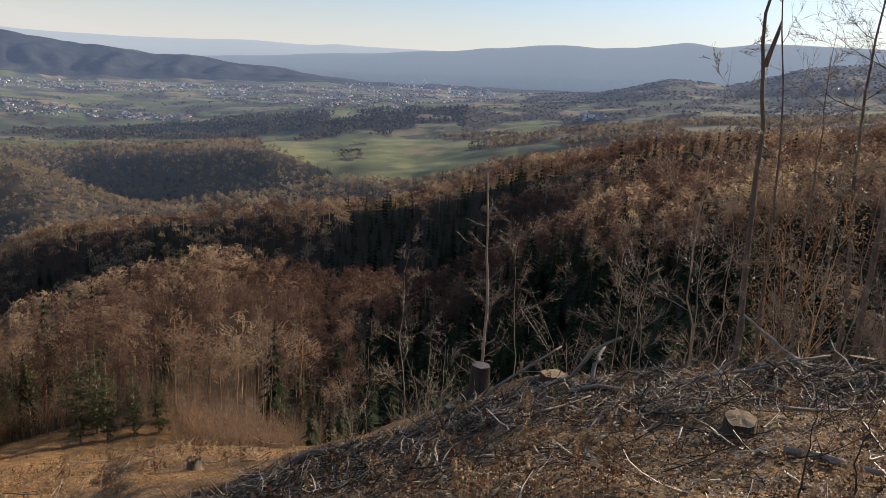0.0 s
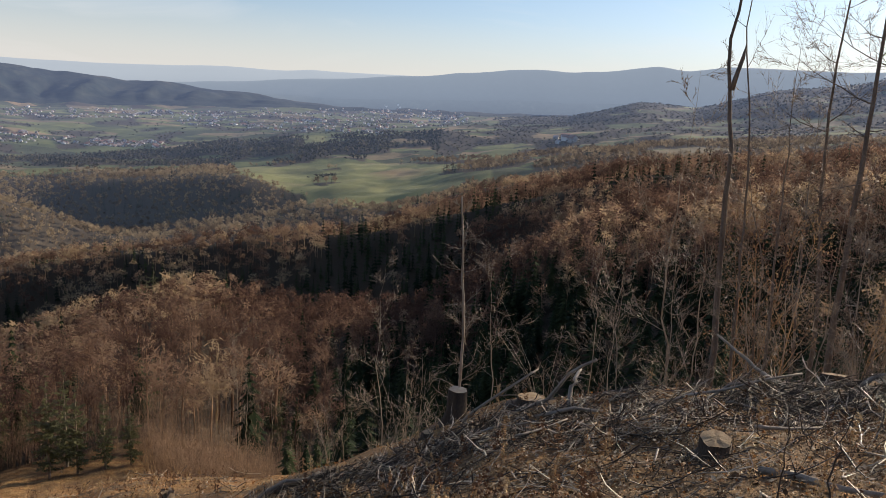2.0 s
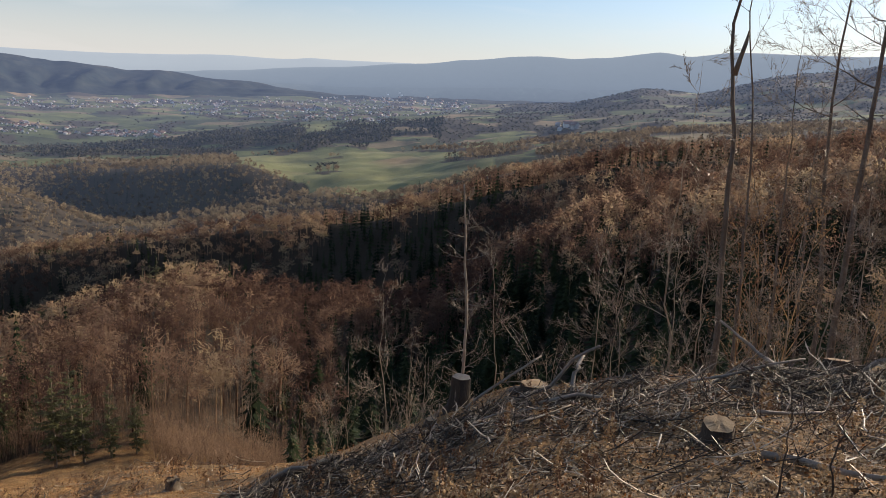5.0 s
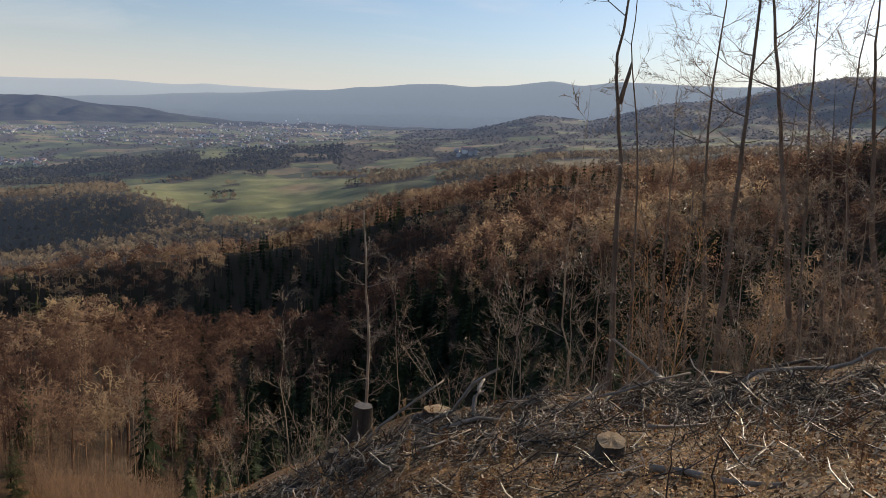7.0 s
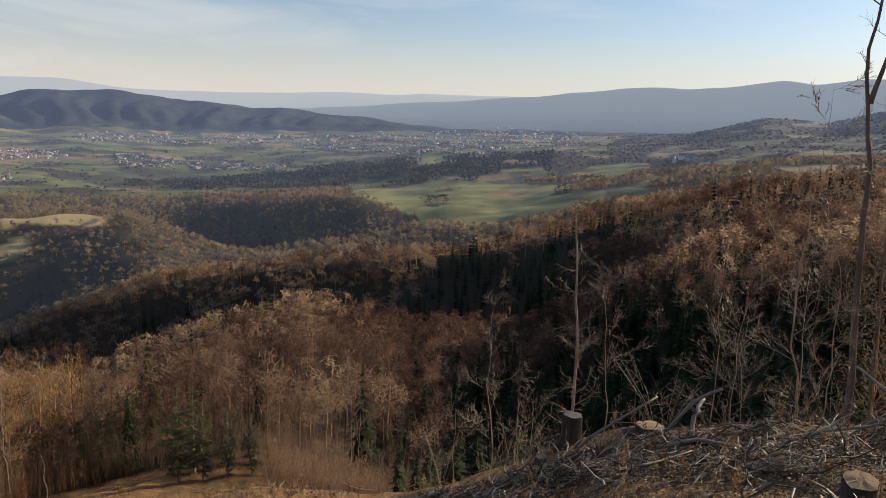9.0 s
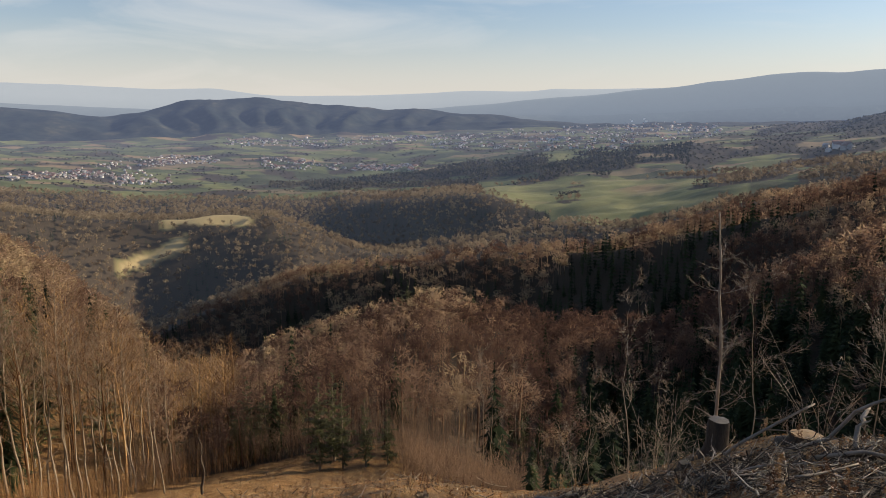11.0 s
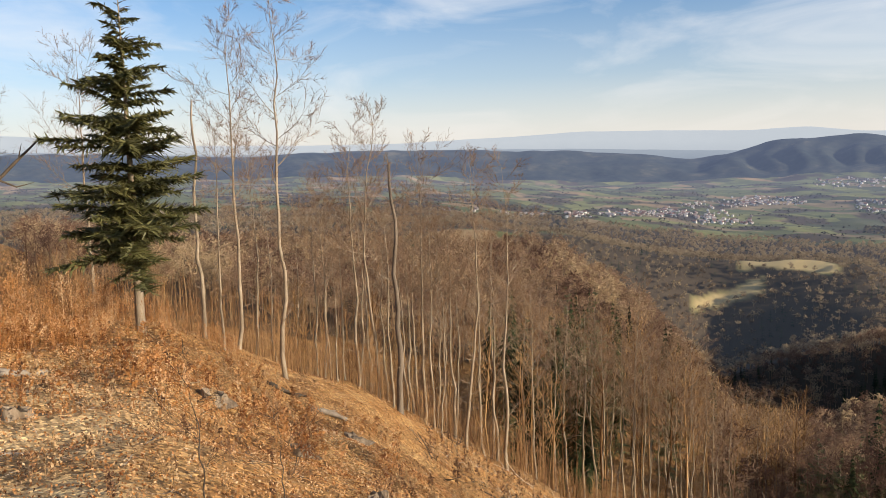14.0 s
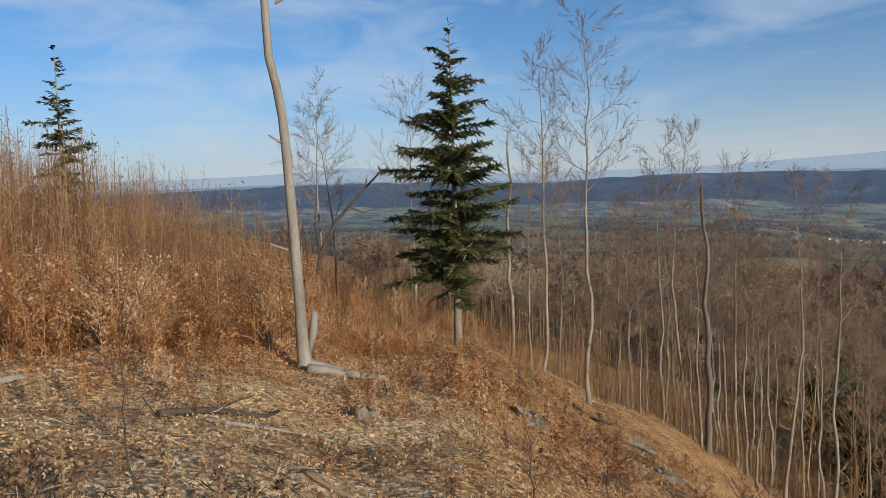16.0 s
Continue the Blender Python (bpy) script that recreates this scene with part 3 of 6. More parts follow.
def scatter(name, variants, x, y, z, scale, turn, mat, label, category, tint=None, pick=None, tilt=None, seed=0, height=None):
    """Many alike things that nobody could count, joined into one mesh."""
    rng = np.random.default_rng(seed)
    n = len(x)
    pick = rng.integers(0, len(variants), n) if pick is None else pick
    tint = rng.uniform(0, 1, n) if tint is None else tint
    height = scale if height is None else height
    V, F, Tn, base = [], [], [], 0
    for k, (v, f) in enumerate(variants):
        s = np.nonzero(pick == k)[0]
        if not len(s):
            continue
        c, sn = np.cos(turn[s])[:, None], np.sin(turn[s])[:, None]
        px = (v[None, :, 0] * c - v[None, :, 1] * sn) * scale[s][:, None]
        py = (v[None, :, 0] * sn + v[None, :, 1] * c) * scale[s][:, None]
        pz = v[None, :, 2] * height[s][:, None]
        if tilt is not None:
            pz = pz + px * tilt[0][s][:, None] + py * tilt[1][s][:, None]
        p = np.stack([px + x[s][:, None], py + y[s][:, None], pz + z[s][:, None]], 2)
        V.append(p.reshape(-1, 3))
        F.append((f[None] + (base + np.arange(len(s)) * len(v))[:, None, None]).reshape(-1, 3))
        Tn.append(np.repeat(tint[s], len(v)))
        base += len(s) * len(v)
    V, F, Tn = np.concatenate(V), np.concatenate(F).astype(np.int32), np.concatenate(Tn)
    me = bpy.data.meshes.new(name)
    me.vertices.add(len(V))
    me.vertices.foreach_set("co", V.ravel())
    me.loops.add(F.size)
    me.loops.foreach_set("vertex_index", F.ravel())
    me.polygons.add(len(F))
    me.polygons.foreach_set("loop_start", np.arange(0, F.size, 3, dtype=np.int32))
    me.update(calc_edges=True)
    me.attributes.new("tint", "FLOAT", "POINT").data.foreach_set("value", Tn.astype(np.float32))
    me.materials.append(mat)
    return tagged(new(name, me), label, category, kind="stuff")


def unit(rng):
    v = rng.normal(size=3)
    return v / np.linalg.norm(v)


# ---------------------------------------------------------------- woods that nobody could count
def far_beech(seed, twigs, width, long, wide=.15):
    """A bare beech, one unit high: a forked stem, and sprays of fine twigs that rise and fan out into a lumpy crown."""
    rng = np.random.default_rng(seed)
    s = Shape()
    s.tube([(0, 0, -.05), (.01, .01, .4), (rng.uniform(-.03, .03), rng.uniform(-.03, .03), .86)], [.0085, .0065, .002], 3)
    sprays = [np.array([0, 0, .9])]
    for k in range(9):
        a, h = k * 2.4 + rng.uniform(-.4, .4), rng.uniform(.46, .86)
        q = wide * math.sqrt(max(.06, 1 - ((h - .60) / .40) ** 2)) * rng.uniform(.55, 1.1)
        tip = np.array([math.cos(a) * q, math.sin(a) * q, h])
        s.blade((0, 0, h - .9 * q - .05), tip, .006, unit(rng))
        sprays.append(tip)
    for i in range(twigs):
        c = sprays[i % len(sprays)]
        p = c + unit(rng) * np.array([.075, .075, .10]) * rng.uniform(.2, 1.0)
        e = np.array([c[0], c[1], 0]) * 4 + np.array([0, 0, .5]) + unit(rng) * .8
        e = e / np.linalg.norm(e) * long * rng.uniform(.6, 1.4)
        s.blade(p - e * .5, p + e * .6, width * rng.uniform(.7, 1.4), np.array([p[0] - c[0] * .4, p[1] - c[1] * .4, p[2] - c[2] + .03]) * 9 + unit(rng) * .6)
    return s.tris()


def far_crown(seed, n, width, long):
    """A bare beech far off, one unit high: puffs of fine twigs that lie over one another round a domed crown."""
    rng = np.random.default_rng(seed)
    s = Shape()
    s.tube([(0, 0, -.05), (0, 0, .6)], [.012, .006], 3)
    puffs = [(np.array([0, 0, .74]), .17)]
    for k in range(4):
        a, h = k * 1.571 + rng.uniform(-.4, .4), rng.uniform(.46, .68)
        puffs.append((np.array([math.cos(a) * .12, math.sin(a) * .12, h]), rng.uniform(.11, .16)))
    for i in range(n):
        c, rad = puffs[i % len(puffs)]
        o = unit(rng)
        o[2] = abs(o[2]) * 1.2 - .25
        o = o / np.linalg.norm(o)
        p = c + o * rad * rng.uniform(.55, 1.05)
        e = unit(rng)
        e = e - o * (e @ o) + np.array([0, 0, .5]) + o * .3
        e = e / np.linalg.norm(e) * long * rng.uniform(.6, 1.3)
        s.blade(p - e * .5, p + e * .6, width * rng.uniform(.7, 1.3), o + unit(rng) * .7)
    return s.tris()


def far_fir(seed, whorls, arms):
    """A fir or spruce, one unit high: rings of drooping boughs round a stem."""
    rng = np.random.default_rng(seed)
    s = Shape()
    s.tube([(0, 0, -.05), (0, 0, .98)], [.014, .002], 3)
    for i in range(whorls):
        u = i / (whorls - 1)
        h = .16 + .82 * u
        reach = (.19 * (1 - u) ** .85 + .012)
        for k in range(arms):
            a = 6.283 * (k + rng.uniform(-.4, .4)) / arms + i
            q = reach * rng.uniform(.7, 1.15)
            tip = (math.cos(a) * q, math.sin(a) * q, h - q * rng.uniform(.15, .55))
            s.blade((0, 0, h + .02), tip, q * rng.uniform(.5, .8), unit(rng) * .4 + np.array([0, 0, 1]))
    return s.tris()


def far_tuft(seed, n):
    """A distant tree: a few ragged leaves of crown."""
    rng = np.random.default_rng(seed)
    s = Shape()
    for i in range(n):
        c = unit(rng) * np.array([.3, .3, .3]) * rng.uniform(.3, 1) + np.array([0, 0, .45])
        s.blade(c - unit(rng) * .28, c + unit(rng) * .28, .42, unit(rng))
    return s.tris()


def spread(step, b0, b1, d0, d1, seed):
    """Places on a jittered grid within a stretch of the plan."""
    rng = np.random.default_rng(seed)
    g = np.arange(-d1, d1, step)
    x, y = [q.ravel() + rng.uniform(-.5, .5, q.size) * step for q in np.meshgrid(g, g)]
    b = (np.degrees(np.arctan2(-x, y)) + 62) % 360 - 62
    r = np.hypot(x, y)
    k = (b > b0) & (b < b1) & (r > d0) & (r < d1)
    return x[k], y[k], b[k], r[k]


def plant(name, step, b0, b1, d0, d1, seed, tall, beech, fir, label, fir_bias=0.0, tintshift=0.0, mats=None):
    mats = mats or (WOODS, FIR_WOODS)
    x, y, b, r = spread(step, b0, b1, d0, d1, seed)
    rng = np.random.default_rng(seed + 1)
    # the far sides of the ridges are thinly planted
    k = (forest_cover(x, y) > .5) & (in_sight(x, y, b, r, tall) | (rng.uniform(size=len(x)) < .18))
    x, y, b, r = x[k], y[k], b[k], r[k]
    mixm = wave(x, y, 130, 31) + .5 * wave(x, y, 40, 32) + rng.normal(0, .25, len(x)) + fir_bias
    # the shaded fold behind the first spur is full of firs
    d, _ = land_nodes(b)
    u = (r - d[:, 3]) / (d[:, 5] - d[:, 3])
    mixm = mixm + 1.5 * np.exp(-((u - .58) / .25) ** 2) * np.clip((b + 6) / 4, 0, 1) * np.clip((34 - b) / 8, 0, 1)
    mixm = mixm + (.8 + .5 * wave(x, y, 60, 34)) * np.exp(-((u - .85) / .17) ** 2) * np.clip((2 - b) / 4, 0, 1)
    # extra firs low on the near slope imitate its shadow
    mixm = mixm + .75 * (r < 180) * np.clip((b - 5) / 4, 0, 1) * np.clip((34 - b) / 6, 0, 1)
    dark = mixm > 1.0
    z = ground(x, y) - .3
    h = tall * rng.uniform(.62, 1.2, len(x))
    turn = rng.uniform(0, 6.283, len(x))
    # tint by bearing paints shade on the spur and sun on the far hill
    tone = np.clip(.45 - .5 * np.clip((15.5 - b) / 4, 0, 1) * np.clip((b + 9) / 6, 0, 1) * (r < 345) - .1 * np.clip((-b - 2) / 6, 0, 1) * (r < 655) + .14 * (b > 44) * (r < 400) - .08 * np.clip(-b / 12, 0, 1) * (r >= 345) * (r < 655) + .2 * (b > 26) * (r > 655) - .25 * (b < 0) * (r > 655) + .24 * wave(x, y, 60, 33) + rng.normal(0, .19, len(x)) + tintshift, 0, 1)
    w = ~dark
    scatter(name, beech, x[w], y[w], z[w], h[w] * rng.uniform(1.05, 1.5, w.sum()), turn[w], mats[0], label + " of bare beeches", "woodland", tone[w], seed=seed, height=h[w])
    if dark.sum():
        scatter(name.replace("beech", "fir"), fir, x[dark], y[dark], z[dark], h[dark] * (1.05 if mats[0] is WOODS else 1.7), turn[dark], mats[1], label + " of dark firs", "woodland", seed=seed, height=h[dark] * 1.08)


# far trees carry the haze in their emission as well
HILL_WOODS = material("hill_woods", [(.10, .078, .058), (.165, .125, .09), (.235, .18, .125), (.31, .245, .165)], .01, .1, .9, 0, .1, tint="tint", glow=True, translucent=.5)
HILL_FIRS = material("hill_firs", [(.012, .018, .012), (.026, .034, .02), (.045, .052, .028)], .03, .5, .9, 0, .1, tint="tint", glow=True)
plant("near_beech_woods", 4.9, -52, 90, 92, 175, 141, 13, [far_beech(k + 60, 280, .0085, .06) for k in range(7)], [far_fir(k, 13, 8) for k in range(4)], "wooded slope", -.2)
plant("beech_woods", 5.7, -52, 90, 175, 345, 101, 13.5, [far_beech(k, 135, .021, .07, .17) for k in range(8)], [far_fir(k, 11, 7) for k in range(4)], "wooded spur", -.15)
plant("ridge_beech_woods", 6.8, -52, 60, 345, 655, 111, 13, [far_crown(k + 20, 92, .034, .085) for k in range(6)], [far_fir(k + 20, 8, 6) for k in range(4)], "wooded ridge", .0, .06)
plant("hill_beech_woods", 9.0, -50, 92, 655, 1340, 121, 11, [far_crown(k + 40, 25, .105, .155) for k in range(5)], [far_fir(k + 40, 5, 5) for k in range(3)], "distant wooded hill", -.05, .2, (HILL_WOODS, HILL_FIRS))
plant("far_beech_woods", 9.0, -2, 30, 1380, 1850, 125, 10, [far_crown(k + 50, 9, .26, .3) for k in range(4)], [far_fir(k + 50, 4, 5) for k in range(3)], "far wooded ridge beyond the meadows", .6, .1, (HEDGE, HILL_FIRS))


def gully_shade_firs():
    """The dark, close-set firs in the gully below the brink, multiplied to imitate its deep shade."""
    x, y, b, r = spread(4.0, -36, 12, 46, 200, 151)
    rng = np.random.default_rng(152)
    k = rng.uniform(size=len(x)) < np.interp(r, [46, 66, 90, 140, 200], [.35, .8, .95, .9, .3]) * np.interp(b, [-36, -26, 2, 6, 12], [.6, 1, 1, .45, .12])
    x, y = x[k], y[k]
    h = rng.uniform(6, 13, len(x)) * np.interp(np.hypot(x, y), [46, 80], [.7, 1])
    scatter("gully_fir_woods", [far_fir(k + 70, 13, 8) for k in range(4)], x, y, ground(x, y) - .3, h * 1.15, rng.uniform(0, 6.28, len(x)), FIR_WOODS, "dark firs packed close to imitate the deep shade of the gully", "woodland", seed=153, height=h)


gully_shade_firs()


def hedge_rows():
    x, y, b, r = spread(15, -50, 112, 1330, 3050, 131)
    rng = np.random.default_rng(132)
    w = forest_cover(x, y) > .5
    line = np.abs(wave(x, y, 420, 41)) < .03
    line |= np.abs(wave(x, y, 260, 42)) < .02
    k = (w & (rng.uniform(size=len(x)) < np.where((b < -5) | ((r > 1540) & (r < 1850) & (b < 26)) | ((b > 48) & (r < 1900)), .9, .45))) | (line & (rng.uniform(size=len(x)) < .8))
    x, y = x[k], y[k]
    # a clump of trees in the middle of the green meadow
    cb, cd = rng.normal(6.6, .5, 26), rng.normal(1150, 16, 26)
    cx, cy = at(cb, cd)
    x, y = np.concatenate([x, cx]), np.concatenate([y, cy])
    h = rng.uniform(4, 8, len(x))
    scatter("hedgerow_trees", [far_tuft(k, 6) for k in range(6)], x, y, ground(x, y) - 1, h * 1.5, rng.uniform(0, 6.28, len(x)), HEDGE, "distant hedges and copses between the fields", "hedgerow", seed=133, height=h)


hedge_rows()


# ---------------------------------------------------------------- trees near by
def grow(seed, height, girth, bare, limbs, spread_out=.22, up=.9, fine=4, wiggle=.012, broken=False, stubs=0, side=8, stub_long=1.0, least=.0065, bends=()):
    """Trunk, limbs and twigs of a bare broadleaved tree of that height, as three shapes."""
    rng = np.random.default_rng(seed)
    trunk, limb, twig = Shape(), Shape(), Shape()
    n = 25 if bends else 15
    drift = np.cumsum(rng.normal(0, wiggle, (n, 2)), 0) * height
    drift -= drift[0]
    drift -= np.linspace(0, 1, n)[:, None] * drift[-1]
    top = .97 if broken else 1.0
    if bends:
        drift[:, 0] += np.interp(np.linspace(0, height, n), [q[0] for q in bends], [q[1] for q in bends])
    line = [np.array([drift[i, 0], drift[i, 1], height * top * i / (n - 1)]) for i in range(n)]
    rad = [girth * ((1 - (.62 if broken else .95) * i / (n - 1)) * (1.45 if i == 0 else 1.0)) for i in range(n)]
    line.insert(1, line[0] * .9 + line[1] * .1)
    rad.insert(1, girth * 1.08)
    line.insert(0, line[0] - np.array([0, 0, .5]))
    rad.insert(0, girth * 1.6)
    trunk.tube(line, rad, side, cap=True)

    def on(u):
        q = u * (n - 1)
        i = min(int(q), n - 2)
        return np.array([*(drift[i] * (1 - q + i) + drift[i + 1] * (q - i)), height * top * u])

    def bough(p, d, length, r, level):
        pts, rr, q = [p], [r], p
        steps = 5 if level == 0 else 3
        for k in range(steps):
            d = d + unit(rng) * .22 + np.array([0, 0, .10 * up])
            d = d / np.linalg.norm(d)
            q = q + d * length / steps
            pts.append(q)
            rr.append(max(least, r * (1 - (k + 1) / steps * .85)))
            if level < 2:
                for m in range(2 if level == 0 else fine):
                    e = d + unit(rng) * .75
                    e = e / np.linalg.norm(e)
                    if level == 0:
                        bough(q, e, length * rng.uniform(.3, .55), rr[-1] * .65, 1)
                    else:
                        t0 = q
                        t1 = t0 + (e + np.array([0, 0, .2])) * length * rng.uniform(.25, .5)
                        twig.blade(t0, t1, max(.014, rr[-1] * 1.3), unit(rng))
                        twig.blade((t0 + t1) / 2, (t0 + t1) / 2 + (e + unit(rng) * .7) * length * .22, .011, unit(rng))
        limb.tube(pts, rr, 4 if level == 0 else 3)

    for k in range(limbs):
        u = bare + (1 - bare) * ((k + rng.uniform(0, 1)) / limbs) ** .85
        u = min(u, .985)
        a = k * 2.4 + rng.uniform(-.5, .5)
        length = height * spread_out * (1.15 - .75 * (u - bare) / (1 - bare + 1e-6)) * rng.uniform(.6, 1.15)
        d = np.array([math.cos(a), math.sin(a), rng.uniform(.35, 1.1) * up])
        bough(on(u), d / np.linalg.norm(d), length, girth * (1 - .93 * u) * .42, 0)
    for k in range(stubs):
        u = rng.uniform(.12, max(.2, bare))
        a = rng.uniform(0, 6.28)
        d = np.array([math.cos(a), math.sin(a), rng.uniform(-.1, .6)])
        bough(on(u), d, height * rng.uniform(.03, .09) * stub_long, girth * .2, 1)
    return trunk, limb, twig


def crown_part(name, wood, wood_mat, fine, fine_mat, parent):
    """Boughs and the twigs or needles that they carry, one mesh with two materials."""
    if not wood.f and not fine.f:
        return None
    k, nf = len(wood.v), len(wood.f)
    s = Shape()
    s.v = wood.v + fine.v
    s.f = wood.f + [tuple(i + k for i in f) for f in fine.f]
    me = s.mesh(name, wood_mat, False)
    me.materials.append(fine_mat)
    me.polygons.foreach_set("material_index", np.array([0] * nf + [1] * len(fine.f), dtype=np.int32))
    ob = new(name, me)
    ob.parent = parent
    return ob


def broadleaf(name, label, seed, height, girth, bare, limbs, bark=None, fine_mat=None, **how):
    tree = tagged(new(name), label, "tree", kind="")
    t, l, w = grow(seed, height, girth, bare, limbs, **how)
    part("trunk", t, bark or BARK, tree)
    crown_part("crown", l, bark or BARK, w, fine_mat or TWIG, tree)
    return tree


def stand(tree, bearing, dist, scale=1.0, turn=0.0, lean=0.0, away=0.0, sink=0.1, size=1.0):
    """Put a tree at its place; lean: metres by which a metre of height leans to the left, away: from the eye."""
    x, y = at(bearing, dist)
    b = math.radians(bearing)
    left, ahead = (-math.cos(b), -math.sin(b)), (-math.sin(b), math.cos(b))
    kx, ky = left[0] * lean + ahead[0] * away, left[1] * lean + ahead[1] * away
    shear = Matrix(((1, 0, kx, 0), (0, 1, ky, 0), (0, 0, 1, 0), (0, 0, 0, 1)))
    base = Matrix.Translation((float(x), float(y), float(ground(x, y)) - sink))
    return base @ shear @ Matrix.Rotation(turn, 4, "Z") @ Matrix.Diagonal((scale * size, scale * size, scale, 1))


def put(tree, m):
    tree.matrix_world = m
    return tree


def copies(proto, rows, group):
    """Stand copies of the prototypes at rows of bearing, distance, height, lean, prototype."""
    for i, (bearing, dist, height, lean, k) in enumerate(rows):
        ob, h0 = proto[k]
        m = stand(ob, bearing, dist, height / h0, i * 1.7, lean / max(height, 1))
        c = copy_thing(ob, Matrix())
        c.matrix_basis = m
        tagged(c, group=group)
    for ob, _ in proto:
        for o in (*ob.children_recursive, ob):
            bpy.data.objects.remove(o)


# tall backlit beeches at the brink, above the gully
# bearing, distance, height, girth, bare share, limbs, and how far the trunk bends to the left at some heights
BRINK_TREES = [
    (-23.83, 31, 24, .165, .72, 4, ((3.3, 0), (11.5, .4), (14.6, .67), (15.8, .92), (18.2, .68), (24, .3))),
    (-25.09, 31, 23, .075, .8, 4, ((3, 0), (10.2, .25), (14.3, .8), (15.6, .96), (23, 1.05))),
    (-27.38, 31, 15.5, .085, .5, 10, ((3, 0), (10.1, .2), (15, .37))),
    (-26.41, 34, 13.5, .07, .5, 8, ((3.7, 0), (8, .04), (10.5, .78), (13.5, 1.3))),
    (-30.42, 34, 24, .12, .5, 11, ((3.5, 0), (11.2, .6), (17.4, .72), (24, .5))),
    (-31.63, 31, 24, .15, .5, 11, ((3, 0), (17.3, .2), (24, .4))),
    (-36.34, 31, 24, .145, .52, 10, ((2.9, 0), (8.3, .75), (16.7, 2.12), (24, 3.0))),
    (-36.71, 34, 24, .1, .55, 9, ((3.2, 0), (12.6, .62), (18.2, .97), (24, 1.3))),
    (-39.56, 34, 22, .085, .5, 9, ((3.3, 0), (13.6, .91), (16, .9), (18, .65), (22, .2))),
    (-42.1, 34, 20, .19, .5, 9, ((3.3, 0), (9.1, 1.24), (20, 2.5))),
    (-38.23, 34, 15, .12, .6, 7, ((3.3, 0), (7.1, .3), (15, .9))),
    (-29.3, 44, 20, .11, .5, 8, ((4, 0), (20, .6))),
    (-34.3, 43, 20, .12, .5, 8, ((4, 0), (20, -.4))),
    (-44.5, 40, 23, .16, .5, 9, ((4, 0), (23, 1.2))),
]
for k, (bear_, far_, high_, girth_, bare_, limbs_, bends_) in enumerate(BRINK_TREES):
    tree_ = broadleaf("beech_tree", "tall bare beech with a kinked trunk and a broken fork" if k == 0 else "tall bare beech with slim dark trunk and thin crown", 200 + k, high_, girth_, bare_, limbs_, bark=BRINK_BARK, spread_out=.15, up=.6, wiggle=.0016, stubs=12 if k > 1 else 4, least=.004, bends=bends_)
    put(tree_, stand(tree_, bear_, far_, 1.0, radians(bear_) + math.pi))
    tagged(tree_, group="bare beeches at the brink of the slope")
    if k == 0:
        fork = Shape()
        fork.tube([(.62, 0, 14.1), (.5, 0, 14.7), (.36, 0, 15.3), (.3, .02, 15.75)], [.11, .09, .075, .03], 8, cap=True)
        part("broken_limb", fork, BRINK_BARK, tree_, "broken upright side limb")

# dead pole behind the dark stump, with a few pale broken twigs
snag = broadleaf("dead_snag", "thin pale dead tree with broken top and short twigs", 240, 12.2, .085, .9, 2, bark=GREY_WOOD, spread_out=.05, wiggle=.006, broken=True, stubs=30, stub_long=1.1, least=.008)
put(snag, stand(snag, -4.3, 30.6, 1.0, .4, .035))

# young trees and scrub on the brink and in the gully
young = [(broadleaf("young_tree", "young bare tree with many pale side twigs", 250 + k, 10, .036, .16, 11, spread_out=.22, up=.6, wiggle=.01, stubs=8, fine=3, least=.0035), 10) for k in range(4)]
copies(young, [(1.2, 45, 15, .9, 0), (-14.9, 26.5, 7.2, 0, 1), (-7.2, 30, 9.5, .2, 2), (-17.3, 26, 6.5, .4, 0), (-20.0, 34, 17, -.6, 1), (-20.8, 28, 8.5, .2, 2),
               (-22.2, 34, 12, .4, 3), (-28.6, 26, 8, -.2, 0), (-32.6, 25, 8.5, .3, 1), (-34.4, 24, 7.5, -.4, 2), (-38.4, 26, 9, .5, 3), (-40, 30, 10, 0, 0), (-42.5, 24, 8, .2, 1), (-26, 23, 6, .5, 2), (-30, 22, 6.5, -.5, 3), (-36.6, 22, 6, .2, 0),
               (13.2, 89, 18.5, .5, 1), (12.6, 90, 16, .1, 3), (10.7, 98, 17, -.5, 2), (8.3, 60, 9, 0, 0), (4.4, 42, 8, .3, 3), (-1.4, 40, 8, -.2, 1), (6.6, 70, 12, .3, 2), (-17.0, 42, 12, .3, 3)], "young trees on the brink of the slope")

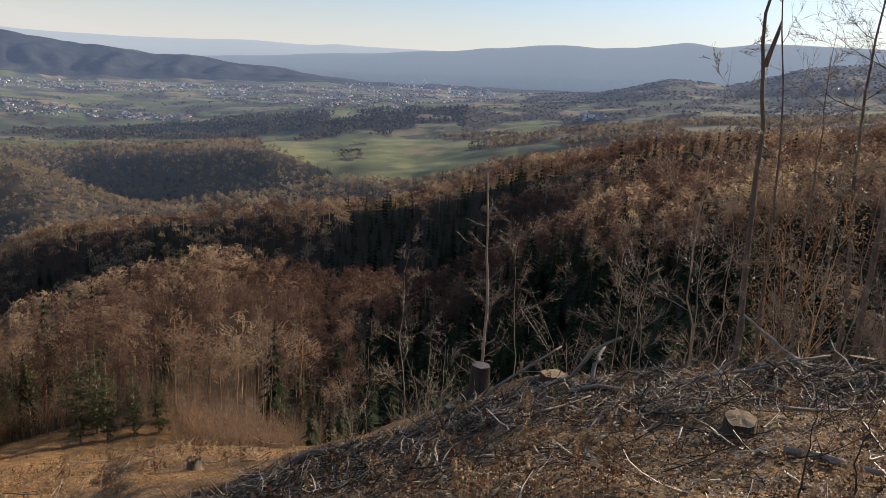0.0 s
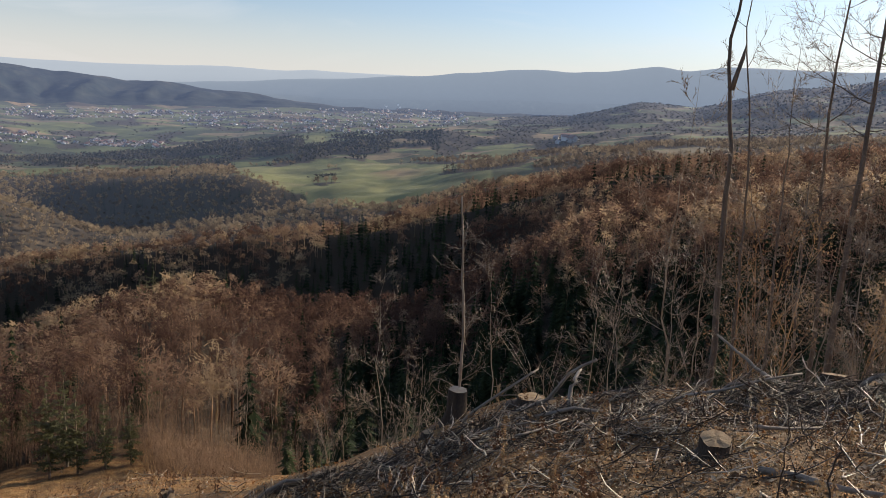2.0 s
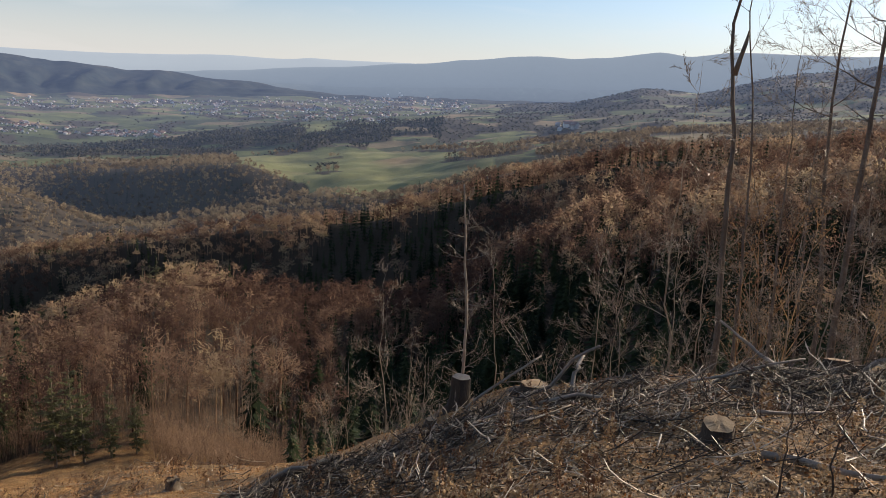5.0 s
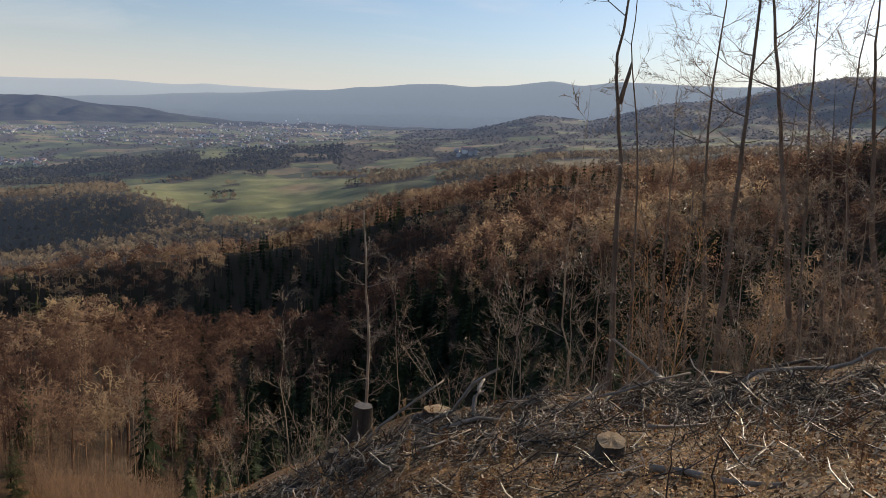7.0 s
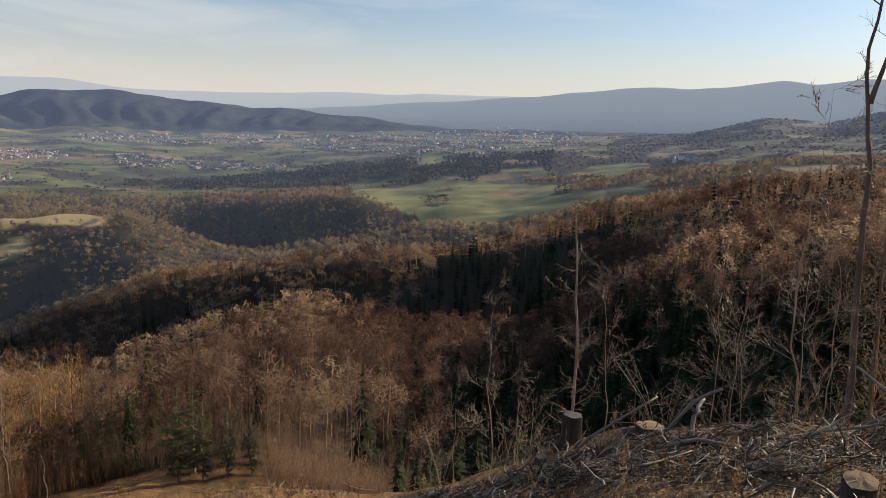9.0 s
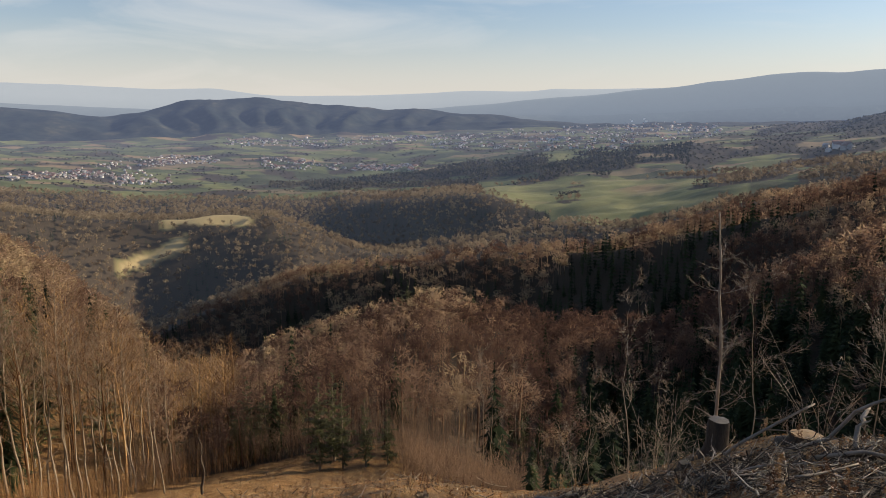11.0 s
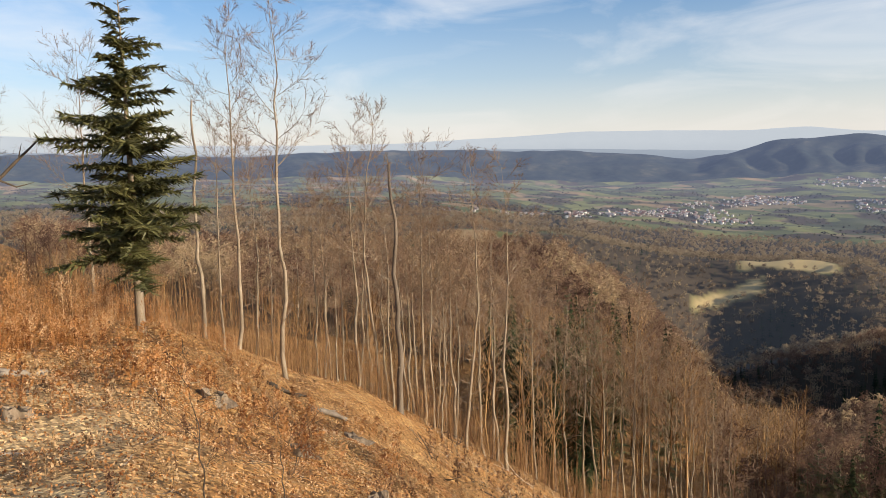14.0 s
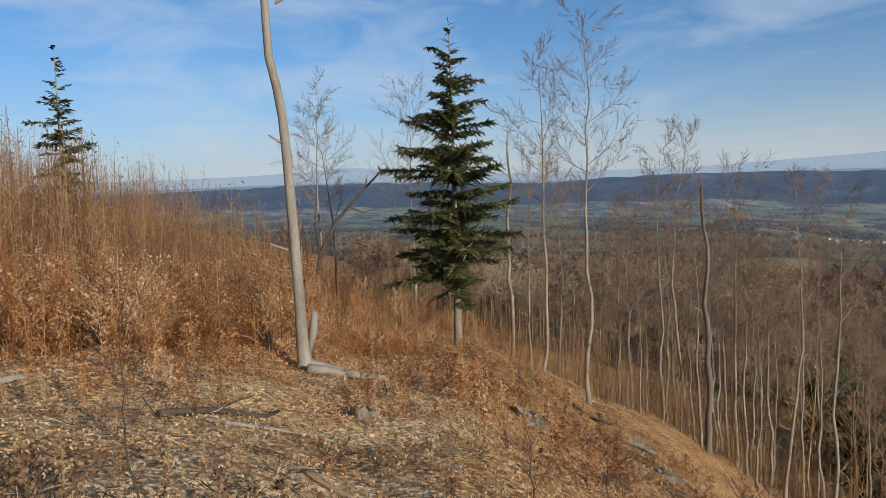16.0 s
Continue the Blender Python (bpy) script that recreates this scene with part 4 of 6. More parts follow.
# the sunlit stand of slim beeches
slim = [(broadleaf("beech_tree", "slim sunlit bare beech with pale trunk and small crown", 270 + k, 16, .105, .45, 17, spread_out=.18, up=.8, wiggle=.0055, stubs=9, fine=4, least=.005, fine_mat=GOLD_TWIG), 16) for k in range(5)]
copies(slim, [(76.96, 26.1, 7.6, -.3, 0), (75.99, 30.8, 13.1, -.1, 1), (72.6, 27.1, 13.9, -.2, 2), (74.8, 46, 14, -.1, 3), (70.2, 41, 11.5, -.2, 4), (69.6, 44, 12.4, .2, 0), (68.7, 36.9, 6.8, 0, 1),
              (67.1, 43, 15.6, -.3, 2), (66.7, 45, 14, .3, 0), (65.5, 39.1, 15.8, -.1, 3), (64.4, 38.6, 11.7, .4, 4), (61.85, 45.2, 17.7, -.2, 0), (61.2, 44, 14, .3, 2), (60.3, 48.2, 14.7, 1, 1),
              (58.7, 42.3, 17.3, -1.4, 3), (60.6, 39.6, 8.8, -1, 4), (55.45, 44.1, 18.9, 0, 2), (54, 80, 24, -1, 0), (50.4, 84, 25.5, -.5, 1), (53.1, 62, 18, .4, 3), (49.8, 86, 20, .5, 2), (51.6, 70, 19, -.2, 4),
              (46.7, 87, 20.5, -.8, 3), (45.66, 87, 27, -2, 4), (43.6, 94, 21.5, -.6, 0), (41.7, 98, 20, -.8, 1), (41.3, 89.7, 25.5, -.5, 2), (38.9, 80, 13.2, .5, 3), (47.8, 78, 22, .2, 1), (48.8, 92, 24, -.3, 0),
              (44.6, 80, 19, .3, 2), (42.5, 86, 19, .1, 3), (40.2, 92, 19, -.3, 4), (52.4, 90, 25, .2, 1), (56.5, 60, 19, -.4, 4), (57.5, 66, 20, .2, 0), (59.5, 62, 19, -.2, 3), (62.9, 56, 18, .2, 2), (47.2, 84, 22, -.4, 2), (46.2, 81, 21, .3, 0), (45.1, 86, 22, -.3, 1), (44.1, 84, 21, .2, 3), (43.1, 88, 21, -.5, 4), (42.1, 84, 19, .2, 0), (41.0, 86, 20, -.2, 2), (39.7, 88, 18, .3, 1), (48.3, 80, 22, .2, 3), (49.3, 78, 22, -.3, 4), (38.2, 94, 18, .1, 1), (37.3, 108, 19, 0, 0), (36.4, 112, 18, .2, 2), (35.6, 110, 19, -.1, 1), (34.6, 116, 17, .3, 4),
              (71.6, 58, 16, .1, 2), (73.5, 62, 17, .1, 4), (69.0, 50, 15, -.3, 1), (68.1, 47, 13, .2, 3), (66.2, 52, 16, .2, 4), (64.9, 50, 14, -.3, 0), (63.3, 47, 13, .5, 2), (62.4, 52, 17, -.3, 3), (59.6, 47, 16, .3, 4), (57.2, 47, 15, -.4, 1), (56.2, 50, 17, .3, 2), (60.9, 55, 16, -.2, 0), (85.8, 45.5, 15.5, -.4, 0), (93.1, 25.1, 7.9, -.8, 2), (91.4, 26.4, 7.7, 1.2, 3)], "slim beeches of the sunlit stand")
pole = broadleaf("dead_snag", "dead beech pole with a sharp broken top", 290, 8.6, .08, .9, 0, wiggle=.006, broken=True, stubs=5)
put(pole, stand(pole, 78.3, 27, 1.0, .9, -.02))
thick = broadleaf("dead_snag", "thick dark dead beech with broken forked top", 291, 13.4, .17, .8, 3, bark=BRINK_BARK, spread_out=.1, wiggle=.006, broken=True, stubs=4)
put(thick, stand(thick, 63.9, 37.5, 1.0, .4, .02))
stub_pole = broadleaf("broken_pole", "short broken grey pole standing on the slope", 292, 6.6, .16, .95, 0, bark=DARK_BARK, broken=True)
put(stub_pole, stand(stub_pole, 36.1, 75, 1.0, 0, .02))


# the stand behind: many more beeches, too close set to count
def mid_beech(seed):
    rng = np.random.default_rng(seed)
    s = Shape()
    d = rng.normal(0, .012, (5, 2))
    line = [np.array([d[i, 0], d[i, 1], (-.02, .25, .5, .75, .97)[i]]) for i in range(5)]
    s.tube(line, [.0085, .007, .006, .004, .001], 4)
    for k in range(8):
        h, a = rng.uniform(.42, .85), rng.uniform(0, 6.28)
        p = np.array([0, 0, h])
        o = np.array([math.cos(a), math.sin(a), 0])
        s.tube([p, p + o * .05 + (0, 0, .06), p + o * .09 + (0, 0, .15)], [.0028, .002, .0006], 3)
    for i in range(170):
        a, h = rng.uniform(0, 6.28), rng.uniform(.34, .98)
        reach = .13 * math.sqrt(max(.03, 1 - ((h - .64) / .4) ** 2)) * rng.uniform(.1, 1)
        p = np.array([math.cos(a) * reach, math.sin(a) * reach, h])
        e = np.array([math.cos(a), math.sin(a), rng.uniform(.6, 2)]) + unit(rng) * .5
        s.blade(p, p + e / np.linalg.norm(e) * rng.uniform(.04, .10), .0046, np.array([math.cos(a), math.sin(a), .3]) + unit(rng) * .6)
    return s.tris()


MID = [mid_beech(300 + k) for k in range(5)]


def beech_stand():
    x, y, b, r = spread(4.6, 33, 90, 50, 150, 310)
    rng = np.random.default_rng(311)
    edge = np.interp(b, [33, 38, 46, 55, 64, 74, 90], [106, 92, 78, 56, 46, 40, 52])
    k = (r > edge) & ((b > 40) | (r > 100)) & (rng.uniform(size=len(x)) < np.interp(b, [40, 46, 60, 70, 90], [.75, .55, .42, .35, .4]))
    x, y, b = x[k], y[k], b[k]
    h = rng.uniform(14, 21, len(x)) * np.interp(b, [33, 44, 60, 75, 90], [.95, 1, .7, .45, .4])
    scatter("beech_stand", MID, x, y, ground(x, y) - .2, h, rng.uniform(0, 6.28, len(x)), STANDING, "close-set stand of slim bare beeches in the sun", "woodland", seed=312)


STANDING = material("standing_beeches", [(.095, .048, .021), (.19, .104, .046), (.31, .182, .082), (.41, .262, .128)], .4, 5, .85, 0, .2, tint="tint", translucent=.2)
beech_stand()


# ---------------------------------------------------------------- conifers
def conifer(name, label, seed, height, clear, reach, ragged=.2, rings=26, thin_top=.78, blade=.12, gaps=.08, shoots=10, shoot=.42):
    """A spruce or fir: straight trunk, whorls of boughs that carry flat sprays of needles."""
    rng = np.random.default_rng(seed)
    tree = tagged(new(name), label, "tree")
    trunk, bough, needle = Shape(), Shape(), Shape()
    trunk.tube([(0, 0, -.4), (0, 0, 0), (.02, .01, height * .3), (0, .02, height * .7), (0, 0, height)], [.16 * height / 9, .13 * height / 9, .095 * height / 9, .045 * height / 9, .006], 8)
    for i in range(rings):
        u = i / (rings - 1)
        h = height * (clear + (1 - clear) * u)
        arms = 6 if u < .8 else 4
        for k in range(arms):
            a = k * 6.283 / arms + i * .9 + rng.uniform(-.3, .3)
            full = reach * np.interp(u, [0, .12, .38, .7, .88, 1], [.75, .98, 1.0, .5, .24, .04]) + .12
            if rng.uniform() < gaps:
                continue
            q = full * rng.uniform(1 - ragged * 2, 1 + ragged) * (1 + .22 * math.sin(i * 2.3 + seed))
            out = np.array([math.cos(a), math.sin(a), 0])
            droop = rng.uniform(-.3, .6) * (1 - u) ** 1.3 - rng.uniform(.2, .9) * u
            p0 = np.array([0, 0, h + rng.uniform(-1.3, 1.3) * height * (1 - clear) / rings])
            p1 = p0 + out * q * .55 - np.array([0, 0, q * .55 * droop])
            p2 = p0 + out * q - np.array([0, 0, q * (droop * .75)])
            bough.tube([p0, p1, p2], [.016 + .008 * (1 - u), .010, .004], 3)
            if u > thin_top and rng.uniform() < .2 + 2.2 * (u - thin_top):
                continue
            side = np.cross(out, (0, 0, 1))
            m = max(4, int(q * shoots))
            for j in range(m):
                w = (j + .6) / m
                c = p0 * (1 - w) + p2 * w + (p1 - (p0 + p2) / 2) * (1 - abs(2 * w - 1))
                ln = q * shoot * (1 - .65 * w) + .10
                for s in (-1, 1):
                    tip = c + (side * s * .8 + out * .55) * ln * rng.uniform(.6, 1.25) - np.array([0, 0, ln * rng.uniform(-.35, .6)])
                    needle.blade(c, tip, blade * rng.uniform(.8, 1.3), np.array([0, 0, 1]) + unit(rng) * .5)
                    needle.blade(c + (tip - c) * .35, tip + unit(rng) * ln * .35, blade * .7, np.array([0, 0, 1]) + unit(rng) * .8)
                    needle.blade(c, c + (tip - c) * .6 + np.array([0, 0, ln * .16]), blade * .6, unit(rng))
            needle.blade(p2 - out * .12, p2 + out * .16, blade, (0, 0, 1))
    part("trunk", trunk, BARK, tree)
    crown_part("crown", bough, DARK_BARK, needle, NEEDLE, tree)
    return tree


spruce = conifer("silver_fir", "dark green fir with bare lower trunk and thin top", 320, 9.1, .22, 1.36, .42, 46, .72, .08, .27, 24, .27)
put(spruce, stand(spruce, 82.5, 21.4, 1.0, .3, -.012))
firs = [(conifer("young_fir", "dark green young fir at the edge of the clearing", 330 + k, 10, .13, 1.2, .36, 20, blade=.15, gaps=.2, shoots=9, shoot=.34), 10) for k in range(3)]
copies(firs, [(26.8, 85, 12, -.2, 0), (24.9, 85.5, 10.5, -.1, 1), (23.0, 85, 9.0, .1, 2), (21.2, 86, 8.0, 0, 0), (25.6, 89, 12, 0, 2), (32.4, 106, 13, 0, 0), (33.6, 108, 11, 0, 1), (38.2, 105, 9.5, 0, 2), (31.0, 100, 10.5, 0, 1), (50.5, 104, 23, 0, 1), (49.4, 98, 21, 0, 2), (48.4, 112, 23, 0, 0), (53.6, 92, 20, 0, 0), (55.6, 84, 15, 0, 2), (50.0, 92, 19, 0, 1), (51.8, 98, 20, 0, 0), (29.8, 112, 13, -.2, 1), (32.3, 100, 9.5, 0, 2), (31.4, 104, 8.5, .1, 0), (37.9, 104, 8.8, .3, 2), (33.2, 104, 9, .2, 1), (28.4, 108, 8, 0, 0), (10.0, 103, 8.5, 0, 1), (19.5, 128, 9, 0, 2), (20.4, 260, 17, 0, 0), (19.4, 262, 19, 0, 1), (19.9, 266, 17, 0, 2), (27.2, 240, 15, 0, 1), (110.2, 44, 10, 0, 0), (42.8, 104, 17, 0, 1), (47.5, 100, 19, 0, 2), (48.6, 108, 20, 0, 0), (49.2, 104, 17, 0, 1), (44.8, 110, 16, 0, 0), (50.3, 88, 17, 0, 0)], "young firs among the beeches")


def stand_firs():
    rng = np.random.default_rng(340)
    b = np.concatenate([rng.uniform(46.5, 52, 13), rng.uniform(52, 57, 9), rng.uniform(28, 36, 9)])
    r = np.where(b > 40, rng.uniform(86, 128, len(b)), rng.uniform(100, 135, len(b)))
    x, y = at(b, r)
    h = np.where(b > 40, rng.uniform(14, 21, len(b)), rng.uniform(8, 13, len(b)))
    scatter("fir_stand", [far_fir(k + 80, 20, 9) for k in range(4)], x, y, ground(x, y) - .3, h * .85, rng.uniform(0, 6.28, len(b)), FIR_WOODS, "dark firs between the sunlit beeches", "woodland", np.clip(rng.normal(.7, .2, len(b)), 0, 1), seed=341, height=h)


stand_firs()


# ---------------------------------------------------------------- the grey dead trunk with its flared foot
def flared_trunk():
    th = tagged(new("dead_beech"), "smooth grey barkless beech trunk with flared foot", "tree")
    s = Shape()
    line = [(0, 0, -.4), (0, 0, 0), (-.02, 0, .25), (-.04, 0, .7), (-.05, 0, 1.3), (-.08, 0, 2.4), (-.13, 0, 3.8), (-.17, 0, 4.5), (-.24, 0, 5.0), (-.34, 0, 5.5), (-.36, .03, 6.1), (-.38, 0, 8.2), (-.4, 0, 9.5)]
    s.tube(line, [.24, .2, .13, .105, .095, .088, .082, .078, .075, .072, .068, .06, .02], 14, cap=True)
    part("trunk", s, GREY_WOOD, th)
    f = Shape()
    f.tube([(.06, .0, .35), (.16, .0, .75), (.2, -.02, 1.05), (.17, -.02, 1.12)], [.05, .075, .07, .03], 8, cap=True)
    part("limb_stub", f, GREY_WOOD, th, "short rotten limb stub")
    for k, (dx, dy, ln) in enumerate(((.9, -.1, 1), (-.3, .5, .7), (-.2, -.5, .6), (.4, .5, .7))):
        r = Shape()
        r.tube([(0, 0, .16), (dx * .35 * ln, dy * .35 * ln, .09), (dx * .7 * ln, dy * .7 * ln, .0), (dx * ln, dy * ln, -.12)], [.13, .10, .075, .03], 8)
        part("root", r, GREY_WOOD, th)
    for k in range(3):
        r = Shape()
        z = (2.2, 4.05, 6.4)[k]
        r.tube([(-.2, 0, z), (-.2 + (-.3, -.22, .3)[k], -.05, z + .14)], [.03, .012], 5)
        part("twig_stub", r, GREY_WOOD, th)
    return th


trunk_thing = flared_trunk()
tx, ty = at(94.05, 13.5)
trunk_thing.matrix_world = Matrix.Translation((float(tx), float(ty), float(ground(tx, ty)) - .05)) @ Matrix.Rotation(math.radians(94.5), 4, "Z")

bent = tagged(new("bent_snag"), "dark crooked dead sapling bent sideways", "tree")
bs = Shape()
bs.tube([(0, 0, -.3), (0, 0, .1), (.05, .1, 1.2), (.25, .1, 2.2), (.75, .1, 3.1), (1.5, .1, 3.9), (2.1, .1, 4.5)], [.10, .085, .075, .065, .05, .04, .02], 7, cap=True)
part("trunk", bs, DARK_BARK, bent)
bs = Shape()
bs.tube([(.25, .1, 2.2), (.1, .2, 3.0), (.2, .2, 3.8)], [.04, .025, .008], 5)
bs.tube([(1.1, .1, 3.5), (1.5, .1, 3.3), (1.9, .1, 3.4)], [.03, .02, .006], 5)
bs.tube([(1.6, .1, 4.0), (1.7, .1, 4.4)], [.02, .006], 5)
part("crown", bs, DARK_BARK, bent)
bx, by = at(93.3, 22.0)
bent.matrix_world = Matrix.Translation((float(bx), float(by), float(ground(bx, by)))) @ Matrix.Rotation(math.radians(93), 4, "Z")


# ---------------------------------------------------------------- stumps and logs
ROTTEN = material("rotten_wood", [(.06, .042, .028), (.13, .095, .065), (.21, .165, .12), (.29, .24, .185)], 6, 40, .9, .8, stretch=(1, 1, .3))


def stump(bearing, dist, radius, height, label, seed, slant=.1, hollow=False, wood=None, roots=5, face=None):
    rng = np.random.default_rng(seed)
    th = tagged(new("tree_stump"), label, "stump")
    n = 18
    lobes = 1 + .07 * np.sin(np.arange(n) * 6.283 / n * roots + rng.uniform(0, 6)) + rng.normal(0, .045, n)
    s = Shape()
    levels = [(-.35, 1.75), (0.0, 1.42), (.12, 1.18), (.35, 1.03), (1.0, 1.0)]
    ax, ay = rng.normal(0, slant, 2)
    jag = rng.uniform(-.45, .1, n) if wood is GREY_WOOD else rng.normal(0, .01, n)

    def rim(u, k, i):
        a = 6.283 * i / n
        r = radius * k * (1 + (lobes[i] - 1) * (1 + 1.5 * max(0, 1 - u * 2)))
        x, y = math.cos(a) * r, math.sin(a) * r
        z = u * height if u < 1 else height * (1 + jag[i]) + ax * x + ay * y
        return np.array([x, y, z])

    for u, k in levels:
        s.v += [rim(u, k, i) for i in range(n)]
    for j in range(len(levels) - 1):
        for i in range(n):
            s.f.append((j * n + i, j * n + (i + 1) % n, (j + 1) * n + (i + 1) % n, (j + 1) * n + i))
    part("bark", s, ROTTEN if wood is GREY_WOOD else DARK_BARK, th)
    c = Shape()
    outer = [rim(1.0, .97, i) + np.array([0, 0, .006]) for i in range(n)]
    inner = [rim(1.0, .62 if hollow else .3, i) + np.array([0, 0, .012]) for i in range(n)]
    c.v += outer + inner
    for i in range(n):
        c.f.append((i, (i + 1) % n, n + (i + 1) % n, n + i))
    if hollow:
        c.v += [p * np.array([.9, .9, 1]) - np.array([0, 0, height * .8]) for p in inner]
        for i in range(n):
            c.f.append((n + i, n + (i + 1) % n, 2 * n + (i + 1) % n, 2 * n + i))
        c.f.append(tuple(2 * n + i for i in range(n)))
    else:
        c.f.append(tuple(n + i for i in range(n)))
    part("cut_face", c, face or (DARK_BARK if hollow else (ROTTEN if wood is GREY_WOOD else CUT_WOOD)), th, "" if hollow or wood is GREY_WOOD else "pale sawn cut face", smooth=False)
    x, y = at(bearing, dist)
    th.matrix_world = Matrix.Translation((float(x), float(y), float(ground(x, y)) - .03))
    return th


stump(-4.55, 16.0, .2, .74, "dark beech stump with a grey sawn top", 401, .03, face=GREY_WOOD)
stump(-23.7, 8.3, .165, .22, "low beech stump with a fresh sawn face", 402, .12)
stump(-10.4, 15.9, .30, .2, "broad low stump with pale sawn face among brushwood", 403, .05)
stump(18.3, 25, .24, .5, "grey weathered stump on the steep clearing", 404, .15, wood=GREY_WOOD)
stump(-2.3, 15.6, .12, .16, "small low stump beside the slash", 405, .1)
stump(56.4, 15.2, .25, .5, "hollow dark stump with a broken pale shell", 406, .05, hollow=True, wood=GREY_WOOD)
stump(65.6, 8.3, .115, .3, "tall narrow grey stump with sawn top", 407, .05, wood=GREY_WOOD)
stump(89.7, 9.7, .17, .15, "grey weathered stump with spreading roots in dry leaves", 408, .25, wood=GREY_WOOD)
stump(77.5, 13.5, .2, .22, "low grey stump in brown leaves", 409, .2, wood=GREY_WOOD)
stump(71.5, 12.0, .16, .18, "rotten low stump in brown leaves", 410, .2, wood=GREY_WOOD)
stump(67.5, 15.5, .2, .2, "low grey stump on the leafy slope", 411, .2, wood=GREY_WOOD)
stump(-31.5, 17, .26, .3, "dark stump among cut branches", 412, .1)


def log(bearing, dist, heading, length, radius, label, seed, wood, lift=.0, rise=0.0, name="fallen_branch", forks=2):
    """A log or thick branch lying on the ground, with stubs of side branches."""
    rng = np.random.default_rng(seed)
    th = tagged(new(name), label, "log" if radius > .08 else "branch")
    x, y = at(bearing, dist)
    h = math.radians(heading)
    d = np.array([-math.sin(h), math.cos(h)])
    pts, rad, n = [], [], 8
    for i in range(n):
        u = i / (n - 1)
        q = np.array([x, y]) + d * length * (u - .5) + rng.normal(0, length * .012, 2)
        pts.append(np.array([q[0], q[1], float(ground(q[0], q[1])) + radius * .8 + lift + rise * u * length]))
        rad.append(radius * (1 - .45 * u) * rng.uniform(.92, 1.08))
    o = np.array([x, y, float(ground(x, y))])
    s = Shape()
    s.tube([p - o for p in pts], rad, 9 if radius > .06 else 6, cap=True)
    part("stem", s, wood, th)
    for k in range(forks):
        i = int(rng.integers(2, n - 1))
        e = np.array([*(d * rng.uniform(.3, 1) + rng.normal(0, .6, 2)), rng.uniform(.05, .6)])
        f = Shape()
        ln = length * rng.uniform(.08, .2)
        f.tube([pts[i] - o, pts[i] - o + e * ln * .5, pts[i] - o + e * ln + np.array([0, 0, -ln * .1])], [rad[i] * .5, rad[i] * .35, .006], 5)
        part("side_branch", f, wood, th)
    th.location = o
    return th


log(14.6, 15.1, -62, 1.9, .14, "thick dark log lying at the brink", 420, DARK_BARK, name="fallen_log", forks=0)
log(15.8, 14.6, -75, 1.4, .11, "pale split log beside a dark one", 421, GREY_WOOD, name="fallen_log", forks=1)
log(-15.5, 12.4, -66, 2.3, .06, "long dark branch across the brushwood", 422, DARK_BARK, .22, .05)
log(-20.5, 12.6, -82, 4.6, .035, "long pale barkless branch on the slash", 423, GREY_WOOD, .3, .02)
log(-24.0, 13.2, -76, 4.0, .03, "pale barkless branch on the slash", 424, GREY_WOOD, .25, .03)
log(-13.6, 14.2, -20, 1.6, .05, "pale broken branch sticking up from the slash", 425, GREY_WOOD, .1, .45)
log(-12.0, 14.0, -110, 1.5, .045, "pale broken branch sticking up from the slash", 426, GREY_WOOD, .2, .4)
log(-26.0, 16.5, 20, 1.9, .05, "pale stick leaning out of the brushwood", 427, GREY_WOOD, .1, .6, forks=0)
log(-8.0, 15.6, -60, 2.0, .035, "thin pale branch rising from the slash", 428, GREY_WOOD, .15, .3)
log(-33.0, 15.5, -85, 3.6, .06, "dark branch lying along the brink", 429, DARK_BARK, .15, .03)
log(-37.5, 15.0, -95, 3.2, .05, "grey branch lying along the brink", 430, GREY_WOOD, .2, .02)
log(-29.5, 15.8, -80, 3.0, .07, "dark mossy log on the slash", 431, DARK_BARK, .1)
log(8.5, 14.5, -60, 2.6, .07, "dark branch on the heap at the brink", 432, DARK_BARK, .15)
log(11.0, 13.6, -70, 2.4, .05, "pale branch on the heap at the brink", 433, GREY_WOOD, .25, .05)
log(-31.0, 7.2, -140, 1.2, .045, "short pale broken branch on the leaves", 434, GREY_WOOD, .02)
log(-28.5, 9.6, -80, .9, .03, "short pale stick on the leaves", 435, GREY_WOOD, .05)
log(95.0, 8.1, 10, 1.7, .026, "grey branch lying on dry leaves", 436, GREY_WOOD, .0, forks=1)
log(99.5, 8.6, 60, 1.8, .04, "curved brown branch on dry leaves", 437, DARK_BARK, .02)
log(91.0, 13.1, 0, 1.3, .09, "grey log at the foot of the dead trunk", 438, GREY_WOOD, name="fallen_log", forks=0)
log(69.5, 19.5, -35, 1.0, .10, "pale barkless root log on the leafy slope", 439, GREY_WOOD, name="fallen_log", forks=3)
log(72.5, 22.0, -20, 1.1, .08, "dark rotten log on the leafy slope", 440, DARK_BARK, name="fallen_log", forks=2)
log(114.5, 10.0, 30, .9, .07, "pale log half sunk in leaves", 441, GREY_WOOD, name="fallen_log", forks=0)
log(92.5, 6.4, 130, .7, .03, "short pale split stick on the leaves", 442, CUT_WOOD, .0, forks=0)

rng_b = np.random.default_rng(450)
for k in range(26):
    b_ = rng_b.uniform(-36, 9)
    r_ = float(np.interp(b_, *BRINK)) - .5 + rng_b.normal(0, 1.3)
    pale = k % 5 < 3
    log(b_, r_, rng_b.uniform(-150, -30), rng_b.uniform(.6, 1.7), rng_b.uniform(.013, .028), "pale cut branch on the brushwood heap" if pale else "dark cut branch on the brushwood heap", 451 + k, GREY_WOOD if pale else DARK_BARK, rng_b.uniform(.05, .2), rng_b.uniform(0, .1))


